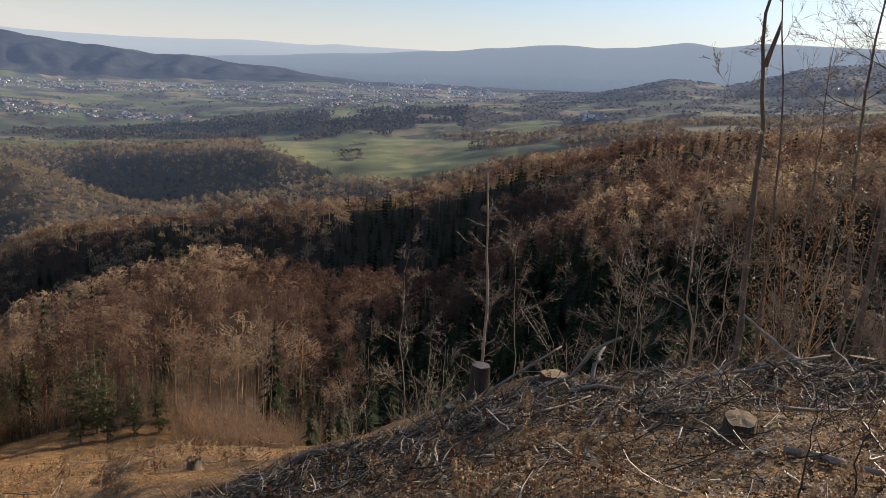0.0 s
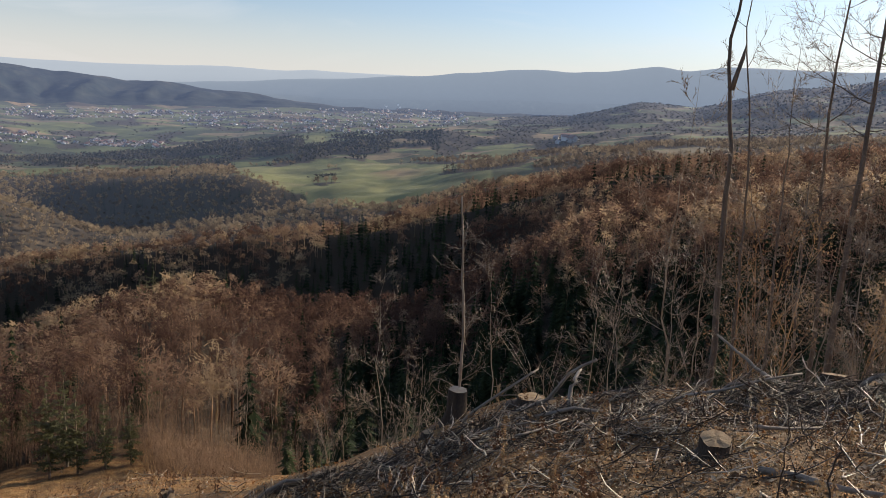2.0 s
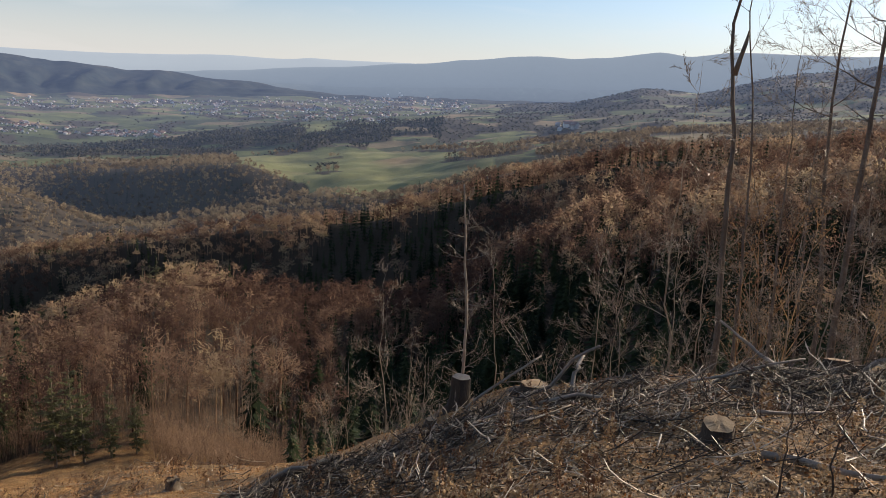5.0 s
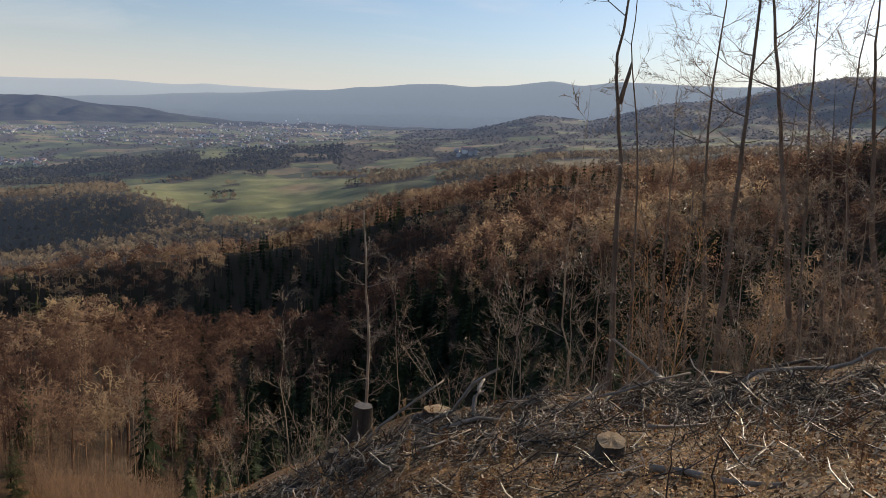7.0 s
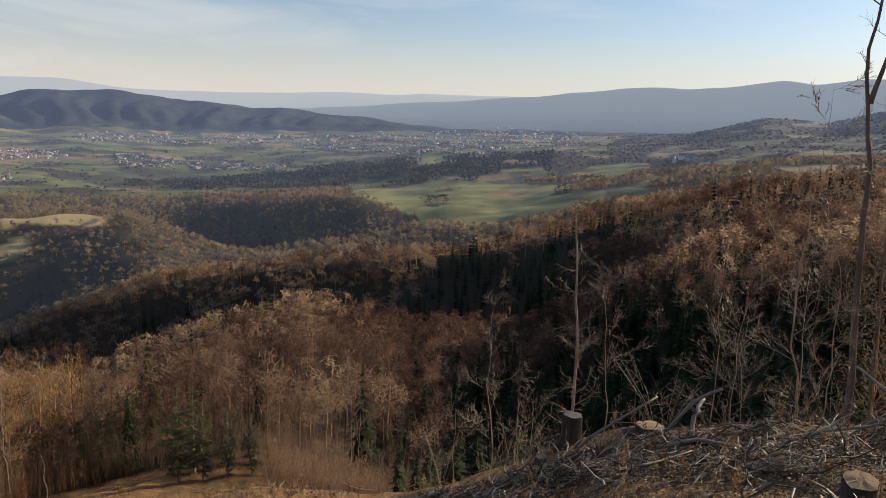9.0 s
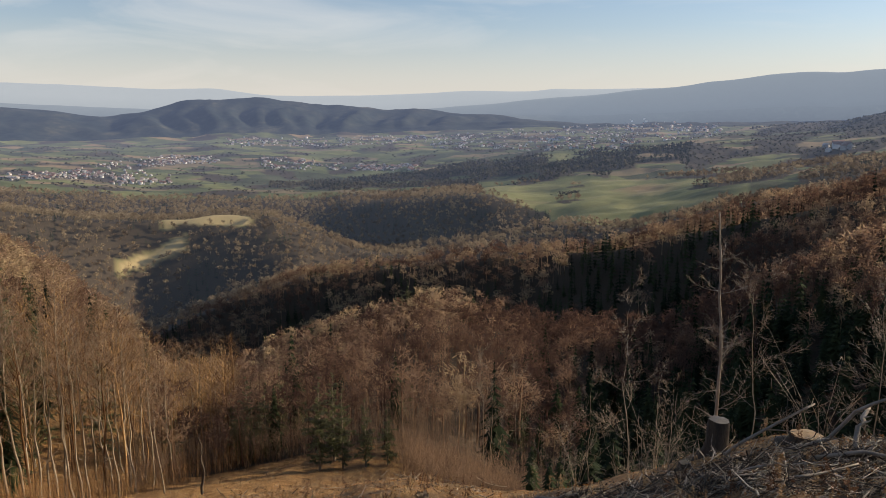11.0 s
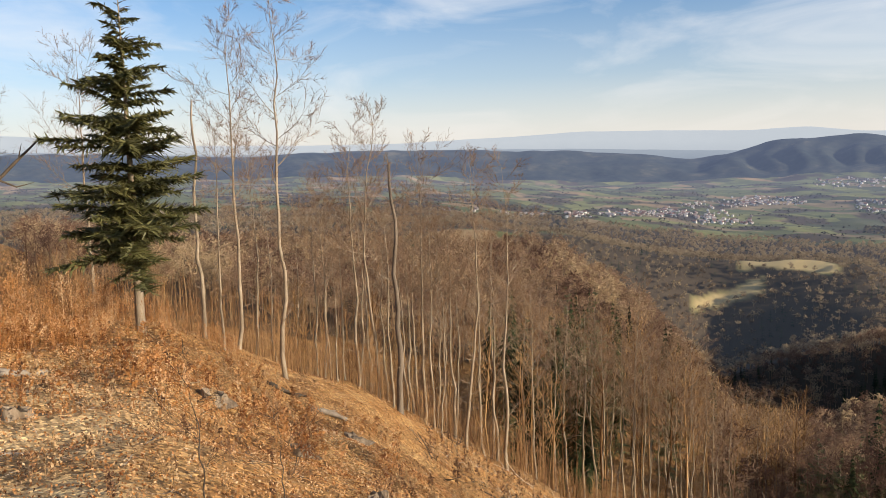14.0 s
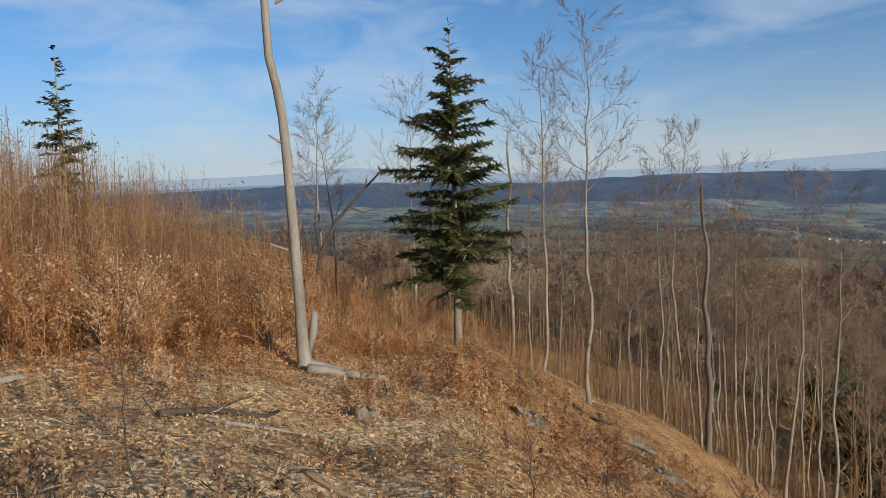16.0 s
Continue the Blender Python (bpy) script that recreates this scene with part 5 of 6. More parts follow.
# ---------------------------------------------------------------- brushwood, leaves, thickets
def stick_shape(seed, kinks):
    rng = np.random.default_rng(seed)
    s = Shape()
    p = np.array([-.5, 0, 0.0])
    d = np.array([1, 0, 0.0])
    pts = [p]
    for k in range(4):
        d = d + unit(rng) * .34
        p = p + d / np.linalg.norm(d) * .25
        pts.append(p)
    s.tube(pts, [.014, .013, .011, .008, .003], 3)
    for k in range(kinks):
        q = pts[1 + k % 3]
        e = d * .6 + unit(rng) * .8
        s.blade(q, q + e * .3, .018, unit(rng))
        s.blade(q + e * .12, q + e * .2 + unit(rng) * .14, .014, unit(rng))
    return s.tris()


STICKS = [stick_shape(500 + k, 2 + k % 3) for k in range(7)]
STICK = material("brushwood", [(.022, .015, .010), (.045, .03, .02), (.10, .07, .046), (.55, .46, .35)], 3, 20, .6, 0, .5, tint="tint")


def tumbled(variants, n, seed):
    """The same shapes tipped over at many angles."""
    rng = np.random.default_rng(seed)
    out = []
    for k in range(n):
        v, f = variants[k % len(variants)]
        m = np.array(Euler((rng.uniform(-1.2, 1.2), rng.normal(0, .45), rng.uniform(0, 6.28))).to_matrix())
        out.append((v @ m.T, f))
    return out


def slash():
    rng = np.random.default_rng(520)
    kinds = tumbled(STICKS, 40, 521)
    n = 21000
    b = rng.uniform(-50, 20, n)
    r0 = np.interp(b, *BRINK)
    r = r0 - .5 + np.interp(b, [-6, 2, 20], [0, .9, .9]) + rng.normal(0, 1.3, n) - rng.gamma(1.2, 1.3, n) * (rng.uniform(size=n) < .55)
    x, y = at(b, r)
    clump = wave(x, y, 2.6, 522)
    k = clump > rng.uniform(-1.2, .6, n)
    b, r, r0, x, y, clump = b[k], r[k], r0[k], x[k], y[k], clump[k]
    n = len(x)
    pile = np.exp(-((r - r0) / 1.7) ** 2) * .34 * np.clip(.35 + .7 * clump, 0, 1.2)
    z = ground(x, y) + rng.uniform(0, 1, n) * np.clip(pile, .03, 1) + .02
    slope_x = (ground(x + .3, y) - ground(x - .3, y)) / .6
    slope_y = (ground(x, y + .3) - ground(x, y - .3)) / .6
    long = np.minimum(rng.gamma(1.7, .2, n) + .13, .95)
    tone = np.where(rng.uniform(size=n) < .34, rng.uniform(.66, 1, n), rng.uniform(0, .36, n))
    scatter("brushwood", kinds, x, y, z, long, rng.uniform(0, 6.28, n), STICK, "heaped cut branches and twigs along the brink", "brushwood", tone, tilt=(slope_x, slope_y), seed=523, height=long * .8)
    # dead leaves caught in the heaps
    n = 14000
    b = rng.uniform(-50, 20, n)
    r = np.interp(b, *BRINK) - .3 + rng.normal(0, 1.2, n) - rng.gamma(1.2, 1.2, n) * (rng.uniform(size=n) < .5)
    x, y = at(b, r)
    k = wave(x, y, 3.1, 529) > rng.uniform(-.9, .9, n)
    x, y, b, r = x[k], y[k], b[k], r[k]
    n = len(x)
    scatter("caught_leaves", tumbled_leaves(LEAVES, 30), x, y, ground(x, y) + rng.uniform(.01, .2, n), rng.uniform(.03, .055, n), rng.uniform(0, 6.28, n), TUFT, "dead red-brown leaves caught in the brushwood", "leaves", np.clip(rng.normal(.3, .2, n), 0, 1), seed=530)
    n = 3600
    b = rng.uniform(-52, 124, n)
    r = 2.2 + 22 * rng.uniform(size=n) ** 1.2
    x, y = at(b, r)
    z = ground(x, y) + rng.uniform(.01, .06, n)
    slope_x = (ground(x + .3, y) - ground(x - .3, y)) / .6
    slope_y = (ground(x, y + .3) - ground(x, y - .3)) / .6
    scatter("fallen_twigs", tumbled(STICKS, 24, 525), x, y, z, rng.gamma(1.6, .13, n) + .07, rng.uniform(0, 6.28, n), STICK, "broken twigs strewn over the clearing", "twigs", np.clip(rng.beta(2, 1.6, n), 0, 1), tilt=(slope_x, slope_y), seed=526, height=rng.gamma(1.6, .13, n) * .35)

    # a low heap of dark twigs beside the path
    n = 1500
    b = rng.uniform(88, 122, n)
    r = 3.7 + rng.gamma(2.2, .75, n)
    x, y = at(b, r)
    k = wave(x, y, 1.7, 531) > rng.uniform(-.7, .7, n)
    x, y = x[k], y[k]
    n = len(x)
    long = np.minimum(rng.gamma(1.7, .1, n) + .08, .5)
    scatter("twig_heap", kinds, x, y, ground(x, y) + rng.uniform(.01, .13, n), long, rng.uniform(0, 6.28, n), STICK, "low heap of dark broken twigs in the leaves", "twigs", np.where(rng.uniform(size=n) < .2, rng.uniform(.6, .9, n), rng.uniform(.1, .45, n)), seed=532, height=long * .7)
    n = 1500
    b = rng.uniform(12, 62, n)
    r = np.interp(b, [12, 30, 46, 62], [24, 26, 22, 20]) + 62 * rng.uniform(size=n) ** 1.3 * np.interp(b, [12, 36, 50, 62], [1, 1, .7, .35])
    x, y = at(b, r)
    slope_x = (ground(x + .5, y) - ground(x - .5, y))
    slope_y = (ground(x, y + .5) - ground(x, y - .5))
    scatter("clearing_debris", tumbled(STICKS, 24, 527), x, y, ground(x, y) + .05, rng.gamma(2.0, .28, n) + .25, rng.uniform(0, 6.28, n), STICK, "cut branches strewn over the steep clearing", "branches", np.clip(rng.beta(1.6, 1.6, n), 0, 1), tilt=(slope_x, slope_y), seed=528)



def leaf_shape(seed):
    rng = np.random.default_rng(seed)
    s = Shape()
    a = np.array([1, 0, rng.uniform(-.3, .5)])
    s.leaf((-.5, 0, rng.uniform(0, .3)), a, np.array([0, .33, rng.uniform(-.2, .2)]), rng.uniform(-.8, .8))
    return s.tris()


LEAVES = [leaf_shape(540 + k) for k in range(14)]


def litter():
    rng = np.random.default_rng(550)
    n = 100000
    b = rng.uniform(-52, 124, n)
    r = 2.0 + 46 * rng.uniform(size=n) ** 1.55
    x, y = at(b, r)
    slope_x = (ground(x + .3, y) - ground(x - .3, y)) / .6
    slope_y = (ground(x, y + .3) - ground(x, y - .3)) / .6
    size = rng.uniform(.015, .03, n) * (.72 + r / 13)
    cut = np.clip((18 - b) / 8, 0, 1)
    keep = rng.uniform(size=n) > .45 * cut
    tone = np.clip(.52 - .22 * cut + .24 * wave(x, y, 1.8, 551) + rng.normal(0, .22, n), 0, 1)
    x, y, size, tone, slope_x, slope_y = x[keep], y[keep], size[keep], tone[keep], slope_x[keep], slope_y[keep]
    n = len(x)
    scatter("leaf_litter", tumbled_leaves(LEAVES, 30), x, y, ground(x, y) + rng.uniform(.004, .05, n), size, rng.uniform(0, 6.28, n), LEAF, "dry brown beech leaves covering the clearing", "leaves", tone, tilt=(slope_x, slope_y), seed=552)


def tumbled_leaves(variants, n):
    rng = np.random.default_rng(553)
    out = []
    for k in range(n):
        v, f = variants[k % len(variants)]
        m = np.array(Euler((rng.normal(0, .85), rng.normal(0, .85), 0)).to_matrix())
        out.append((v @ m.T, f))
    return out


CHIPS = material("chips", [(.04, .026, .015), (.115, .072, .040), (.27, .185, .108), (.54, .44, .31)], 3, 16, .7, 0, .3, tint="tint", translucent=.12)


def curls():
    """Small curled leaves that lie thick on the ground near by and throw shadows in the low sun."""
    rng = np.random.default_rng(557)
    for n, b0, b1, r0, r1, low, seed, mat in ((62000, -48, 20, 4.6, 12.5, .56, 558, CHIPS), (62000, 60, 122, 3.8, 17, .5, 559, LEAF)):
        b = rng.uniform(b0, b1, n)
        r = np.sqrt(rng.uniform(r0 ** 2, r1 ** 2, n))
        x, y = at(b, r)
        k = wave(x, y, 1.6, seed) + .6 * wave(x, y, .6, seed + 5) > rng.uniform(-1.3, .5, n)
        x, y, r = x[k], y[k], r[k]
        n = len(x)
        tone = np.clip(low + .2 * wave(x, y, 2.4, seed + 9) + rng.normal(0, .26, n), 0, 1)
        scatter("curled_leaves", tumbled_leaves(LEAVES, 30), x, y, ground(x, y) + rng.uniform(.006, .045, n), rng.uniform(.017, .034, n) * (.7 + r / 22), rng.uniform(0, 6.28, n), mat, "small curled beech leaves lying thick on the ground", "leaves", tone, seed=seed)


slash()
curls()
litter()


def chips():
    """Bark, splinters and crumbled leaves that lie over one another at every angle."""
    rng = np.random.default_rng(555)
    n = 45000
    b = np.where(rng.uniform(size=n) < .72, rng.uniform(-52, 20, n), rng.uniform(60, 124, n))
    r = 3.6 + 13 * rng.uniform(size=n) ** 1.35
    x, y = at(b, r)
    slope_x = (ground(x + .3, y) - ground(x - .3, y)) / .6
    slope_y = (ground(x, y + .3) - ground(x, y - .3)) / .6
    wide = np.where(rng.uniform(size=n) < .3, rng.uniform(.035, .085, n), rng.uniform(.014, .03, n)) * (.6 + r / 18)
    tone = np.clip(np.where(rng.uniform(size=n) < .42, rng.uniform(.6, 1, n), rng.uniform(0, .5, n)) + np.where(b > 78, .3, np.where(b > 40, .1, 0)), 0, 1)
    kind = np.where(b > 40, 3 * rng.integers(0, 10, n), rng.integers(0, 30, n))
    out = []
    for k in range(30):
        s = Shape()
        long = k % 3 == 0
        s.leaf((-.5, 0, 0), np.array([1, 0, 0]), np.array([0, .06 if long else .3, 0]), rng.uniform(-.6, .6))
        v, f = s.tris()
        m = np.array(Euler((rng.normal(0, .7), rng.normal(0, .2 if long else .6), 0)).to_matrix())
        out.append((v @ m.T, f))
    scatter("wood_chips", out, x, y, ground(x, y) + rng.uniform(.005, .07, n), wide, rng.uniform(0, 6.28, n), CHIPS, "bark chips, splinters and crumbled leaves on the ground", "wood chips", tone, kind, tilt=(slope_x, slope_y), seed=556)


chips()


def sapling_shape(seed, leaves, branches=7, width=.006, leaf=.03):
    """A sapling one unit high: an upright stem, rising side twigs, and dry leaves that still hang on."""
    rng = np.random.default_rng(seed)
    s = Shape()
    lx, ly = rng.normal(0, .06, 2)
    s.tube([(0, 0, -.03), (lx * .3, ly * .3, .4), (lx, ly, 1)], [width, width * .75, width * .2], 3)
    tips = []
    for k in range(branches):
        h = rng.uniform(.12, .92)
        a = rng.uniform(0, 6.28)
        ln = (1 - h) * .34 + .08
        p = np.array([lx * h, ly * h, h])
        q = p + np.array([math.cos(a) * ln * .6, math.sin(a) * ln * .6, ln * rng.uniform(.5, 1.2)])
        s.blade(p, q, width * .9, unit(rng))
        tips.append((p, q))
    f_wood = len(s.f)
    for k in range(leaves):
        p, q = tips[k % len(tips)]
        c = p + (q - p) * rng.uniform(.2, 1.0) + unit(rng) * .03
        e = unit(rng) * leaf
        s.leaf(c, e, np.cross(e, unit(rng)) * .6, .3)
    return s.tris()


def bush_shape(seed, stems, twigs):
    """A many-stemmed bare bush, one unit high, its twigs arching out and up."""
    rng = np.random.default_rng(seed)
    s = Shape()
    for k in range(stems):
        a = k * 2.4 + rng.uniform(-.5, .5)
        o = np.array([math.cos(a), math.sin(a), 0]) * rng.uniform(.1, .55)
        top = np.array([o[0], o[1], rng.uniform(.6, 1)])
        bend = o * .35 + np.array([0, 0, top[2] * .5])
        s.tube([(0, 0, -.03), bend, top], [.0028, .002, .0008], 3)
        for j in range(twigs):
            u = rng.uniform(.3, 1)
            p = bend * (1 - u) * 2 * u + top * u * u if u < .9 else top
            e = o * .5 + unit(rng) * .5 + np.array([0, 0, .35])
            q = p + e * rng.uniform(.1, .3)
            s.blade(p, q, .005, unit(rng))
            s.blade(p + (q - p) * .5, p + (q - p) * .6 + unit(rng) * .09, .004, unit(rng))
    return s.tris()


BRUSH = material("brush_twigs", [(.15, .10, .07), (.26, .17, .115), (.38, .26, .175)], .5, 6, .8, 0, .2, tint="tint", translucent=.3)


def thickets():
    rng = np.random.default_rng(560)
    # leafy saplings that cover the rising slope
    b = rng.uniform(86, 124, 4300)
    r = 13.5 + 60 * rng.uniform(size=len(b)) ** 1.25 + np.interp(b, [86, 94, 100, 124], [9, 2.5, .5, 0])
    x, y = at(b, r)
    h = rng.uniform(1.4, 3.6, len(b)) * np.interp(r, [13, 18, 30, 70], [.6, 1.0, 1.25, 1.4]) * np.interp(b, [86, 92, 100], [.55, .8, 1]) * np.clip(.85 + .4 * wave(x, y, 6, 562), .4, 1.25)
    scatter("sapling_thicket", [sapling_shape(570 + k, 24, 10, .0042, .014) for k in range(8)], x, y, ground(x, y) - .05, h, rng.uniform(0, 6.28, len(b)), THICKET, "dense beech saplings with dry brown leaves", "saplings", np.clip(rng.normal(.5, .25, len(b)), 0, 1), seed=561)
    # low leafy bushes at its foot
    b = rng.uniform(76, 124, 1050)
    r = np.interp(b, [76, 86, 94, 104, 124], [22, 19, 14, 12, 12]) + rng.gamma(2, 2.2, len(b))
    x, y = at(b, r)
    r = r + .9 * wave(x, y, 5, 582)
    x, y = at(b, r)
    k = wave(x, y, 3.2, 583) > -.45
    b, r, x, y = b[k], r[k], x[k], y[k]
    scatter("leafy_bushes", [sapling_shape(580 + k, 150, 15, .005, .0185) for k in range(6)], x, y, ground(x, y) - .03, rng.uniform(.45, 1.1, len(b)) * np.interp(b, [76, 82, 87, 94, 100, 124], [.8, 1.1, 1.7, 2.0, 1.7, 1.7]), rng.uniform(0, 6.28, len(b)), LEAF, "low beech bushes with curled copper-brown leaves", "bushes", np.clip(rng.normal(.45, .2, len(b)), 0, 1), seed=581)
    # knee-high beech shoots, still in leaf, all over the slope
    b = rng.uniform(64, 124, 950)
    r = np.interp(b, [64, 80, 95, 124], [11, 10, 8.5, 8]) + 10 * rng.uniform(size=len(b)) ** .8
    x, y = at(b, r)
    k = (wave(x, y, 3.6, 588) > -.2) & (np.hypot(x + 13.47, y + .95) > 1.1)
    b, r, x, y = b[k], r[k], x[k], y[k]
    scatter("leafy_shoots", [sapling_shape(650 + k, 58, 9, .007, .06) for k in range(6)], x, y, ground(x, y) - .03, rng.uniform(.28, .75, len(b)), rng.uniform(0, 6.28, len(b)), LEAF, "knee-high beech shoots with copper leaves", "shoots", np.clip(rng.normal(.35, .2, len(b)), 0, 1), seed=589)
    # thin brown brush under the beech stand and on the clearing's lower edge
    b = rng.uniform(7, 88, 5000)
    r = np.interp(b, [4, 12, 19, 21, 32, 40, 46, 55, 64, 74, 88], [80, 72, 80, 91, 95, 84, 66, 48, 38, 33, 28]) + 45 * rng.uniform(size=len(b)) ** 1.4
    x, y = at(b, r)
    shape = [sapling_shape(590 + k, 0, 9, .005) for k in range(6)]
    tall = rng.uniform(1.5, 4.2, len(b)) * np.interp(b, [4, 30, 60, 88], [1.5, 1.2, 1.0, .7])
    turn, tone = rng.uniform(0, 6.28, len(b)), np.clip(rng.normal(.55, .26, len(b)), 0, 1)
    for k, mat, seed in ((b > 31, THICKET, 591), (b <= 31, BRUSH, 592)):
        scatter("undergrowth", shape, x[k], y[k], ground(x[k], y[k]) - .05, tall[k], turn[k], mat, "thin reddish-brown brush under the trees", "undergrowth", tone[k], seed=seed)
    # pinkish close-grown brush at the lower edge of the clearing
    b = np.concatenate([rng.uniform(7, 20, 300), rng.uniform(20, 41, 170)])
    r = np.interp(b, [7, 14, 19, 21, 34, 41], [62, 60, 74, 91, 96, 84]) + 20 * rng.uniform(size=len(b)) ** 1.3
    x, y = at(b, r)
    tall = rng.uniform(4.2, 7.8, len(b)) * np.interp(r, [60, 75], [.8, 1])
    scatter("edge_brush", [bush_shape(605 + k, 8, 9) for k in range(5)], x, y, ground(x, y) - .05, tall * .62, rng.uniform(0, 6.28, len(b)), BRUSH, "close-grown pinkish brush at the edge of the clearing", "brush", np.clip(rng.normal(.5, .25, len(b)), 0, 1), seed=606, height=tall)
    # backlit brush below the brink
    b = np.concatenate([rng.uniform(-52, -25, 42), rng.uniform(-25, 6, 14)])
    r = 19 + 26 * rng.uniform(size=len(b)) ** 1.3
    x, y = at(b, r)
    scatter("gully_brush", [bush_shape(600 + k, 7, 9) for k in range(6)], x, y, ground(x, y) - .05, rng.uniform(1.6, 4.2, len(b)), rng.uniform(0, 6.28, len(b)), TWIG, "bare bushes and saplings in the gully below the brink", "brush", np.clip(rng.normal(.5, .25, len(b)), 0, 1), seed=601)

    # young beeches in the gully that kept their dull leaves
    b = np.array([-25.6, -27.2, -28.1, -26.5, -33.2, -35.2, -40.5])
    x, y = at(b, np.array([36, 35, 33, 38, 37, 36, 35]))
    scatter("leafy_young_beeches", [sapling_shape(660 + k, 520, 26, .004, .0085) for k in range(4)], x, y, ground(x, y) - .1, np.array([13, 11, 10, 12, 8, 9, 8.0]), b, TUFT, "young beeches that kept their dull brown leaves", "young trees", np.clip(rng.normal(.6, .15, len(b)), 0, 1), seed=661)

    # rounded copper-leaved bushes before the thicket
    rng = np.random.default_rng(585)
    n = 105
    b = np.concatenate([rng.uniform(96, 124, 75), rng.uniform(83, 93.5, 30)])
    r = np.where(b > 95, np.interp(b, [95, 102, 124], [15.2, 13.4, 12.6]), np.interp(b, [83, 93], [20, 15.5])) + rng.gamma(1.5, 1.1, n)
    x, y = at(b, r)
    size = rng.uniform(.7, 1.7, n) * np.where(b > 95, 1, .6)
    scatter("copper_bushes", [mound_shape(586 + k) for k in range(5)], x, y, ground(x, y) - .05, size * 1.15, rng.uniform(0, 6.28, n), LEAF, "rounded beech bushes thick with copper leaves", "bushes", np.clip(rng.normal(.5, .2, n), 0, 1), seed=587, height=size)


def mound_shape(seed):
    """A low spreading beech bush, one unit high, hung with small curled leaves."""
    rng = np.random.default_rng(seed)
    s = Shape()
    ends = []
    for k in range(22):
        a = k * 2.4 + rng.uniform(-.4, .4)
        o = np.array([math.cos(a), math.sin(a), 0]) * rng.uniform(.1, .75)
        top = np.array([o[0], o[1], rng.uniform(.45, 1.05) * math.sqrt(max(.15, 1 - (o @ o)))])
        s.tube([(0, 0, -.02), o * .4 + np.array([0, 0, top[2] * .55]), top], [.006, .004, .001], 3)
        ends.append((o * .4 + np.array([0, 0, top[2] * .55]), top))
    for i in range(520):
        p, q = ends[i % len(ends)]
        c = p + (q - p) * rng.uniform(-.3, 1.0) + unit(rng) * rng.uniform(.02, .13)
        c[2] = max(c[2], .02)
        e = unit(rng) * rng.uniform(.02, .034)
        s.leaf(c, e, np.cross(e, unit(rng)) * .65, .4)
    return s.tris()


thickets()


def near_sapling(bearing, dist, height, seed, label):
    rng = np.random.default_rng(seed)
    th = tagged(new("bare_sapling"), label, "sapling")
    t, l, w = grow(seed, height, .009, .25, 6, spread_out=.35, up=.6, fine=2, wiggle=.02, side=5, least=.0016)
    part("stem", t, DARK_BARK, th)
    part("crown", l, DARK_BARK, th)
    x, y = at(bearing, dist)
    th.matrix_world = Matrix.Translation((float(x), float(y), float(ground(x, y))))


def leaf_tufts():
    """Low clumps of dead leaves and stalks that roughen the clearing."""
    rng = np.random.default_rng(620)
    b = np.concatenate([rng.uniform(86, 124, 420), rng.uniform(44, 90, 420), rng.uniform(-52, 14, 520)])
    r = np.concatenate([2.8 + rng.gamma(2, .8, 420), 5 + rng.gamma(2, 4.5, 420), 3.8 + rng.gamma(2.6, 2.4, 520)])
    x, y = at(b, r)
    k = (wave(x, y, 2.4, 622) > -.25) & (np.hypot(x - 3.33, y - 7.6) > .9)
    b, r, x, y = b[k], r[k], x[k], y[k]
    scatter("leaf_tufts", [sapling_shape(630 + k, 46, 10, .012, .085) for k in range(8)], x, y, ground(x, y) - .02, rng.uniform(.12, .34, len(b)) * (1 + r / 30), rng.uniform(0, 6.28, len(b)), TUFT, "low clumps of dead brown leaves and stalks", "leaf clumps", np.clip(rng.normal(.5, .25, len(b)), 0, 1), seed=621)
    b = rng.uniform(12, 62, 1000)
    r = np.interp(b, [12, 30, 46, 62], [24, 26, 22, 20]) + 62 * rng.uniform(size=len(b)) ** 1.2 * np.interp(b, [12, 36, 50, 62], [1, 1, .7, .35])
    x, y = at(b, r)
    scatter("clearing_tufts", [sapling_shape(640 + k, 20, 10, .012, .1) for k in range(6)], x, y, ground(x, y) - .02, rng.uniform(.25, .8, len(b)), rng.uniform(0, 6.28, len(b)), TUFT, "clumps of dead stalks on the steep clearing", "leaf clumps", np.clip(rng.normal(.5, .25, len(b)), 0, 1), seed=641)


leaf_tufts()
near_sapling(104.5, 5.0, 1.5, 610, "thin bare sapling standing in dry leaves")
near_sapling(78.0, 6.0, 1.3, 611, "thin bare branching sapling on the leafy slope")
near_sapling(72.5, 6.3, 1.2, 612, "thin bare branching sapling on the leafy slope")
near_sapling(-27.5, 6.0, 1.1, 613, "thin dark sapling among cut twigs")
near_sapling(-31.0, 6.5, 1.2, 614, "thin dark sapling among cut twigs")


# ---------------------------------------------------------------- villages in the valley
# walls and roofs emit the valley's painted haze; they are no lamps
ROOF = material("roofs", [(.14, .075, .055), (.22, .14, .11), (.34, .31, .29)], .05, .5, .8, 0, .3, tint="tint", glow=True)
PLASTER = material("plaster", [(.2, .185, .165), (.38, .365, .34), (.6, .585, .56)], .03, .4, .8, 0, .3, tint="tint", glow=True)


def house_walls():
    v = np.array([[-.5, -.4, -.3], [.5, -.4, -.3], [.5, .4, -.3], [-.5, .4, -.3], [-.5, -.4, .45], [.5, -.4, .45], [.5, .4, .45], [-.5, .4, .45], [-.5, 0, .8], [.5, 0, .8]])
    f = np.array([[0, 1, 5], [0, 5, 4], [1, 2, 6], [1, 6, 5], [2, 3, 7], [2, 7, 6], [3, 0, 4], [3, 4, 7], [4, 8, 7], [5, 6, 9]])
    return v, f


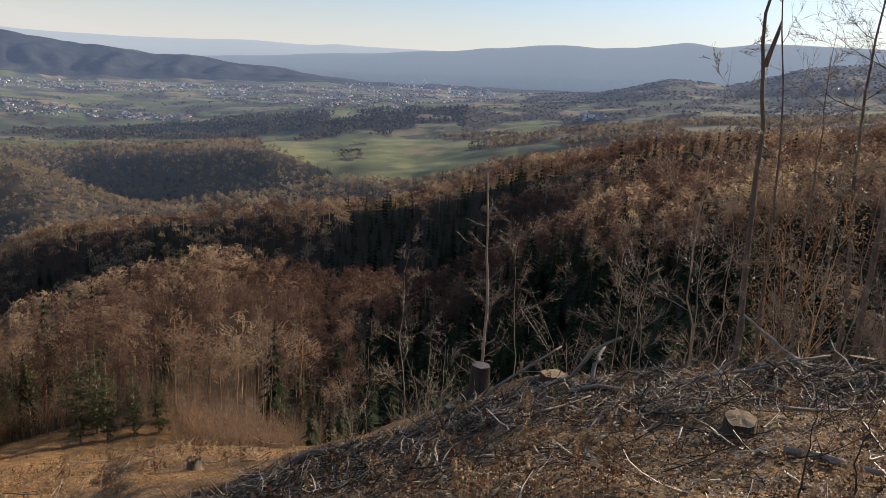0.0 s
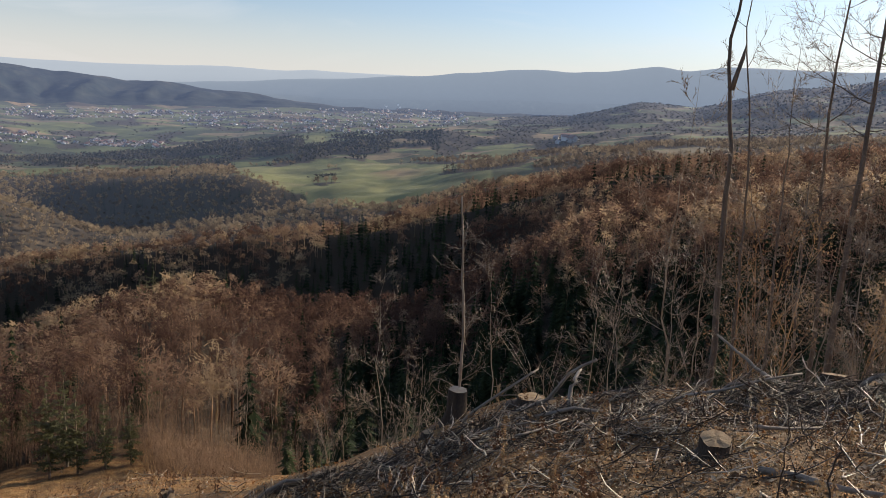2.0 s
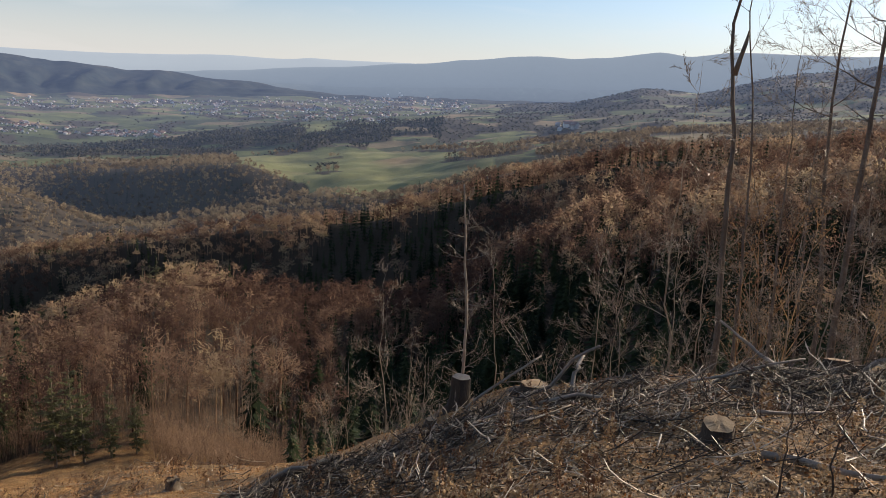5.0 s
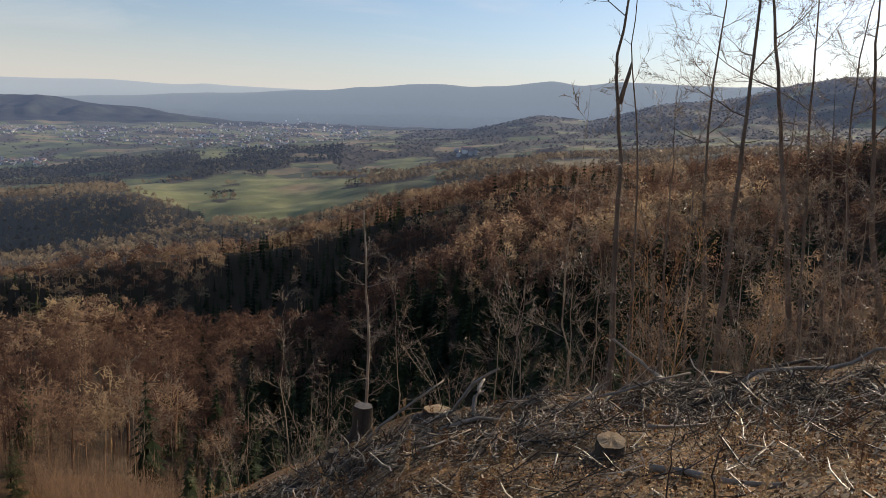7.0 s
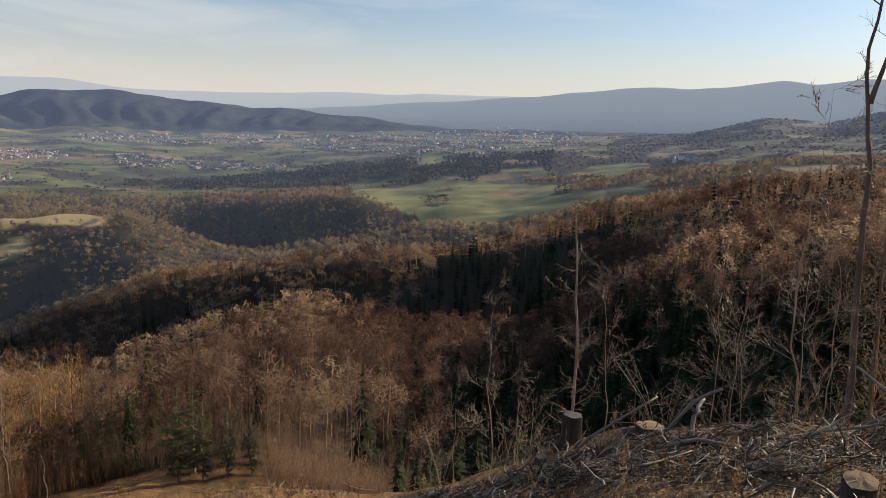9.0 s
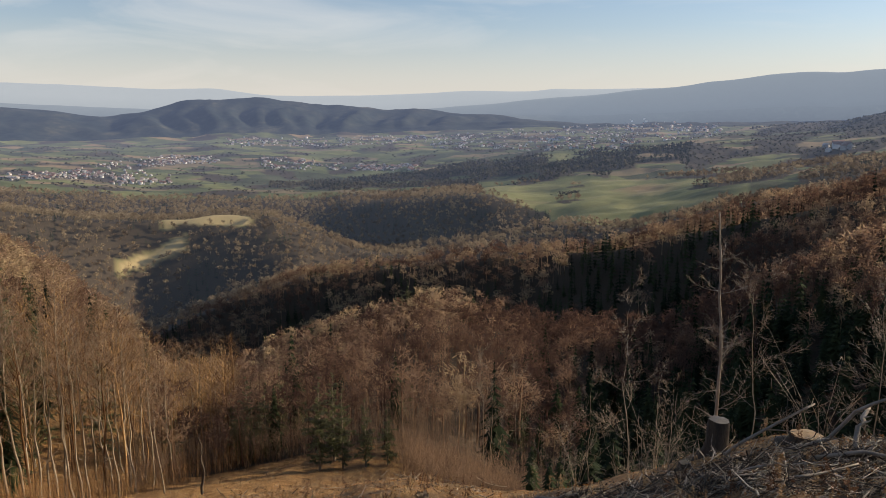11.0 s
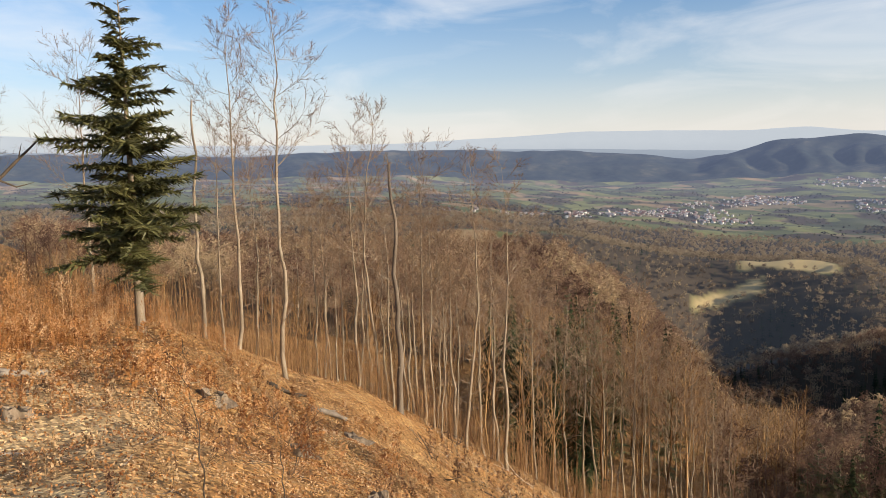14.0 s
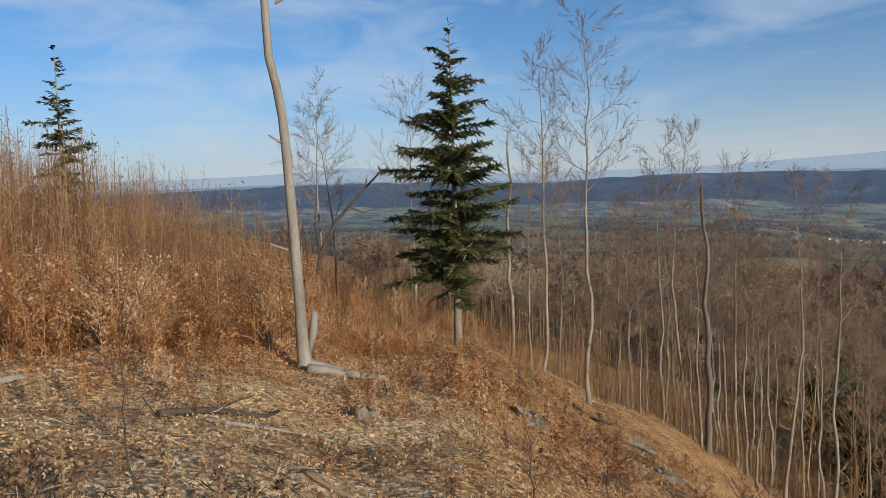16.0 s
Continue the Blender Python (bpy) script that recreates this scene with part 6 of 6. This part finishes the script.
def house_roof():
    v = np.array([[-.56, -.48, .40], [.56, -.48, .40], [.56, 0, .83], [-.56, 0, .83], [-.56, .48, .40], [.56, .48, .40]])
    return v, np.array([[0, 1, 2], [0, 2, 3], [3, 2, 5], [3, 5, 4]])


def village(rows, n, seed, size, step=150):
    """Houses strewn along the stretch of valley that shows between (bearing, low rise, high rise) rows, in clusters."""
    rng = np.random.default_rng(seed)
    k = np.array(rows)
    b = rng.uniform(k[0, 0], k[-1, 0], n * 4)
    u = rng.uniform(size=n * 4)
    r = shown_at(b, np.interp(b, k[:, 0], k[:, 1]) * (1 - u) + np.interp(b, k[:, 0], k[:, 2]) * u) + rng.uniform(-14, 14, n * 4)
    x, y = at(b, r)
    k = np.nonzero((np.abs(wave(x, y, step, seed)) < .4) & (r > 1300))[0][:n]
    x, y = x[k], y[k]
    z, s, t = ground(x, y), rng.uniform(.6, 1.4, len(k)) * size, rng.choice([.3, 1.87, .6, 2.2], len(k)) + rng.normal(0, .1, len(k))
    tone = rng.uniform(0, 1, len(k)) ** .8
    scatter("village_houses", [house_walls()], x, y, z, s, t, PLASTER, "white plastered village houses far down the valley", "houses", tone, seed=seed)
    scatter("village_roofs", [house_roof()], x, y, z, s, t, ROOF, "brown and grey gabled roofs of the valley houses", "roofs", rng.uniform(0, 1, len(k)), seed=seed)
    # gardens and street trees between them
    m = rng.integers(0, len(x), len(x))
    gx, gy = x[m] + rng.normal(0, 9, len(m)), y[m] + rng.normal(0, 9, len(m))
    h = rng.uniform(3, 6, len(m))
    scatter("village_trees", [far_tuft(k + 30, 5) for k in range(4)], gx, gy, ground(gx, gy) - .5, h * 1.3, rng.uniform(0, 6.28, len(m)), HEDGE, "bare garden trees among the valley houses", "trees", seed=seed + 1, height=h)


village([(18.5, -4.45, -4.1), (24, -4.45, -4.0), (30.5, -4.2, -3.3)], 330, 701, 6)
village([(33.5, -3.75, -3.2), (38, -3.8, -3.2), (39.5, -4.9, -3.3), (44, -4.5, -4.1), (50.5, -4.55, -4.2)], 420, 702, 6)
village([(37, -5.2, -4.6), (41, -5.1, -4.4)], 70, 703, 6)
village([(2, -2.9, -.7), (9, -2.9, -1.2), (18, -2.75, -1.9)], 470, 704, 6.5, 220)
village([(-4, -1.7, -.7), (3, -2.4, -.6)], 160, 705, 7, 220)
village([(18, -2.3, -1.75), (26, -2.6, -1.9), (33, -2.5, -1.9)], 230, 706, 6.5)
village([(51, -4.6, -4.2), (60, -4.3, -3.9)], 26, 707, 5)
village([(-12.6, -2.6, -2.3), (-10.4, -2.6, -2.3)], 8, 708, 14)
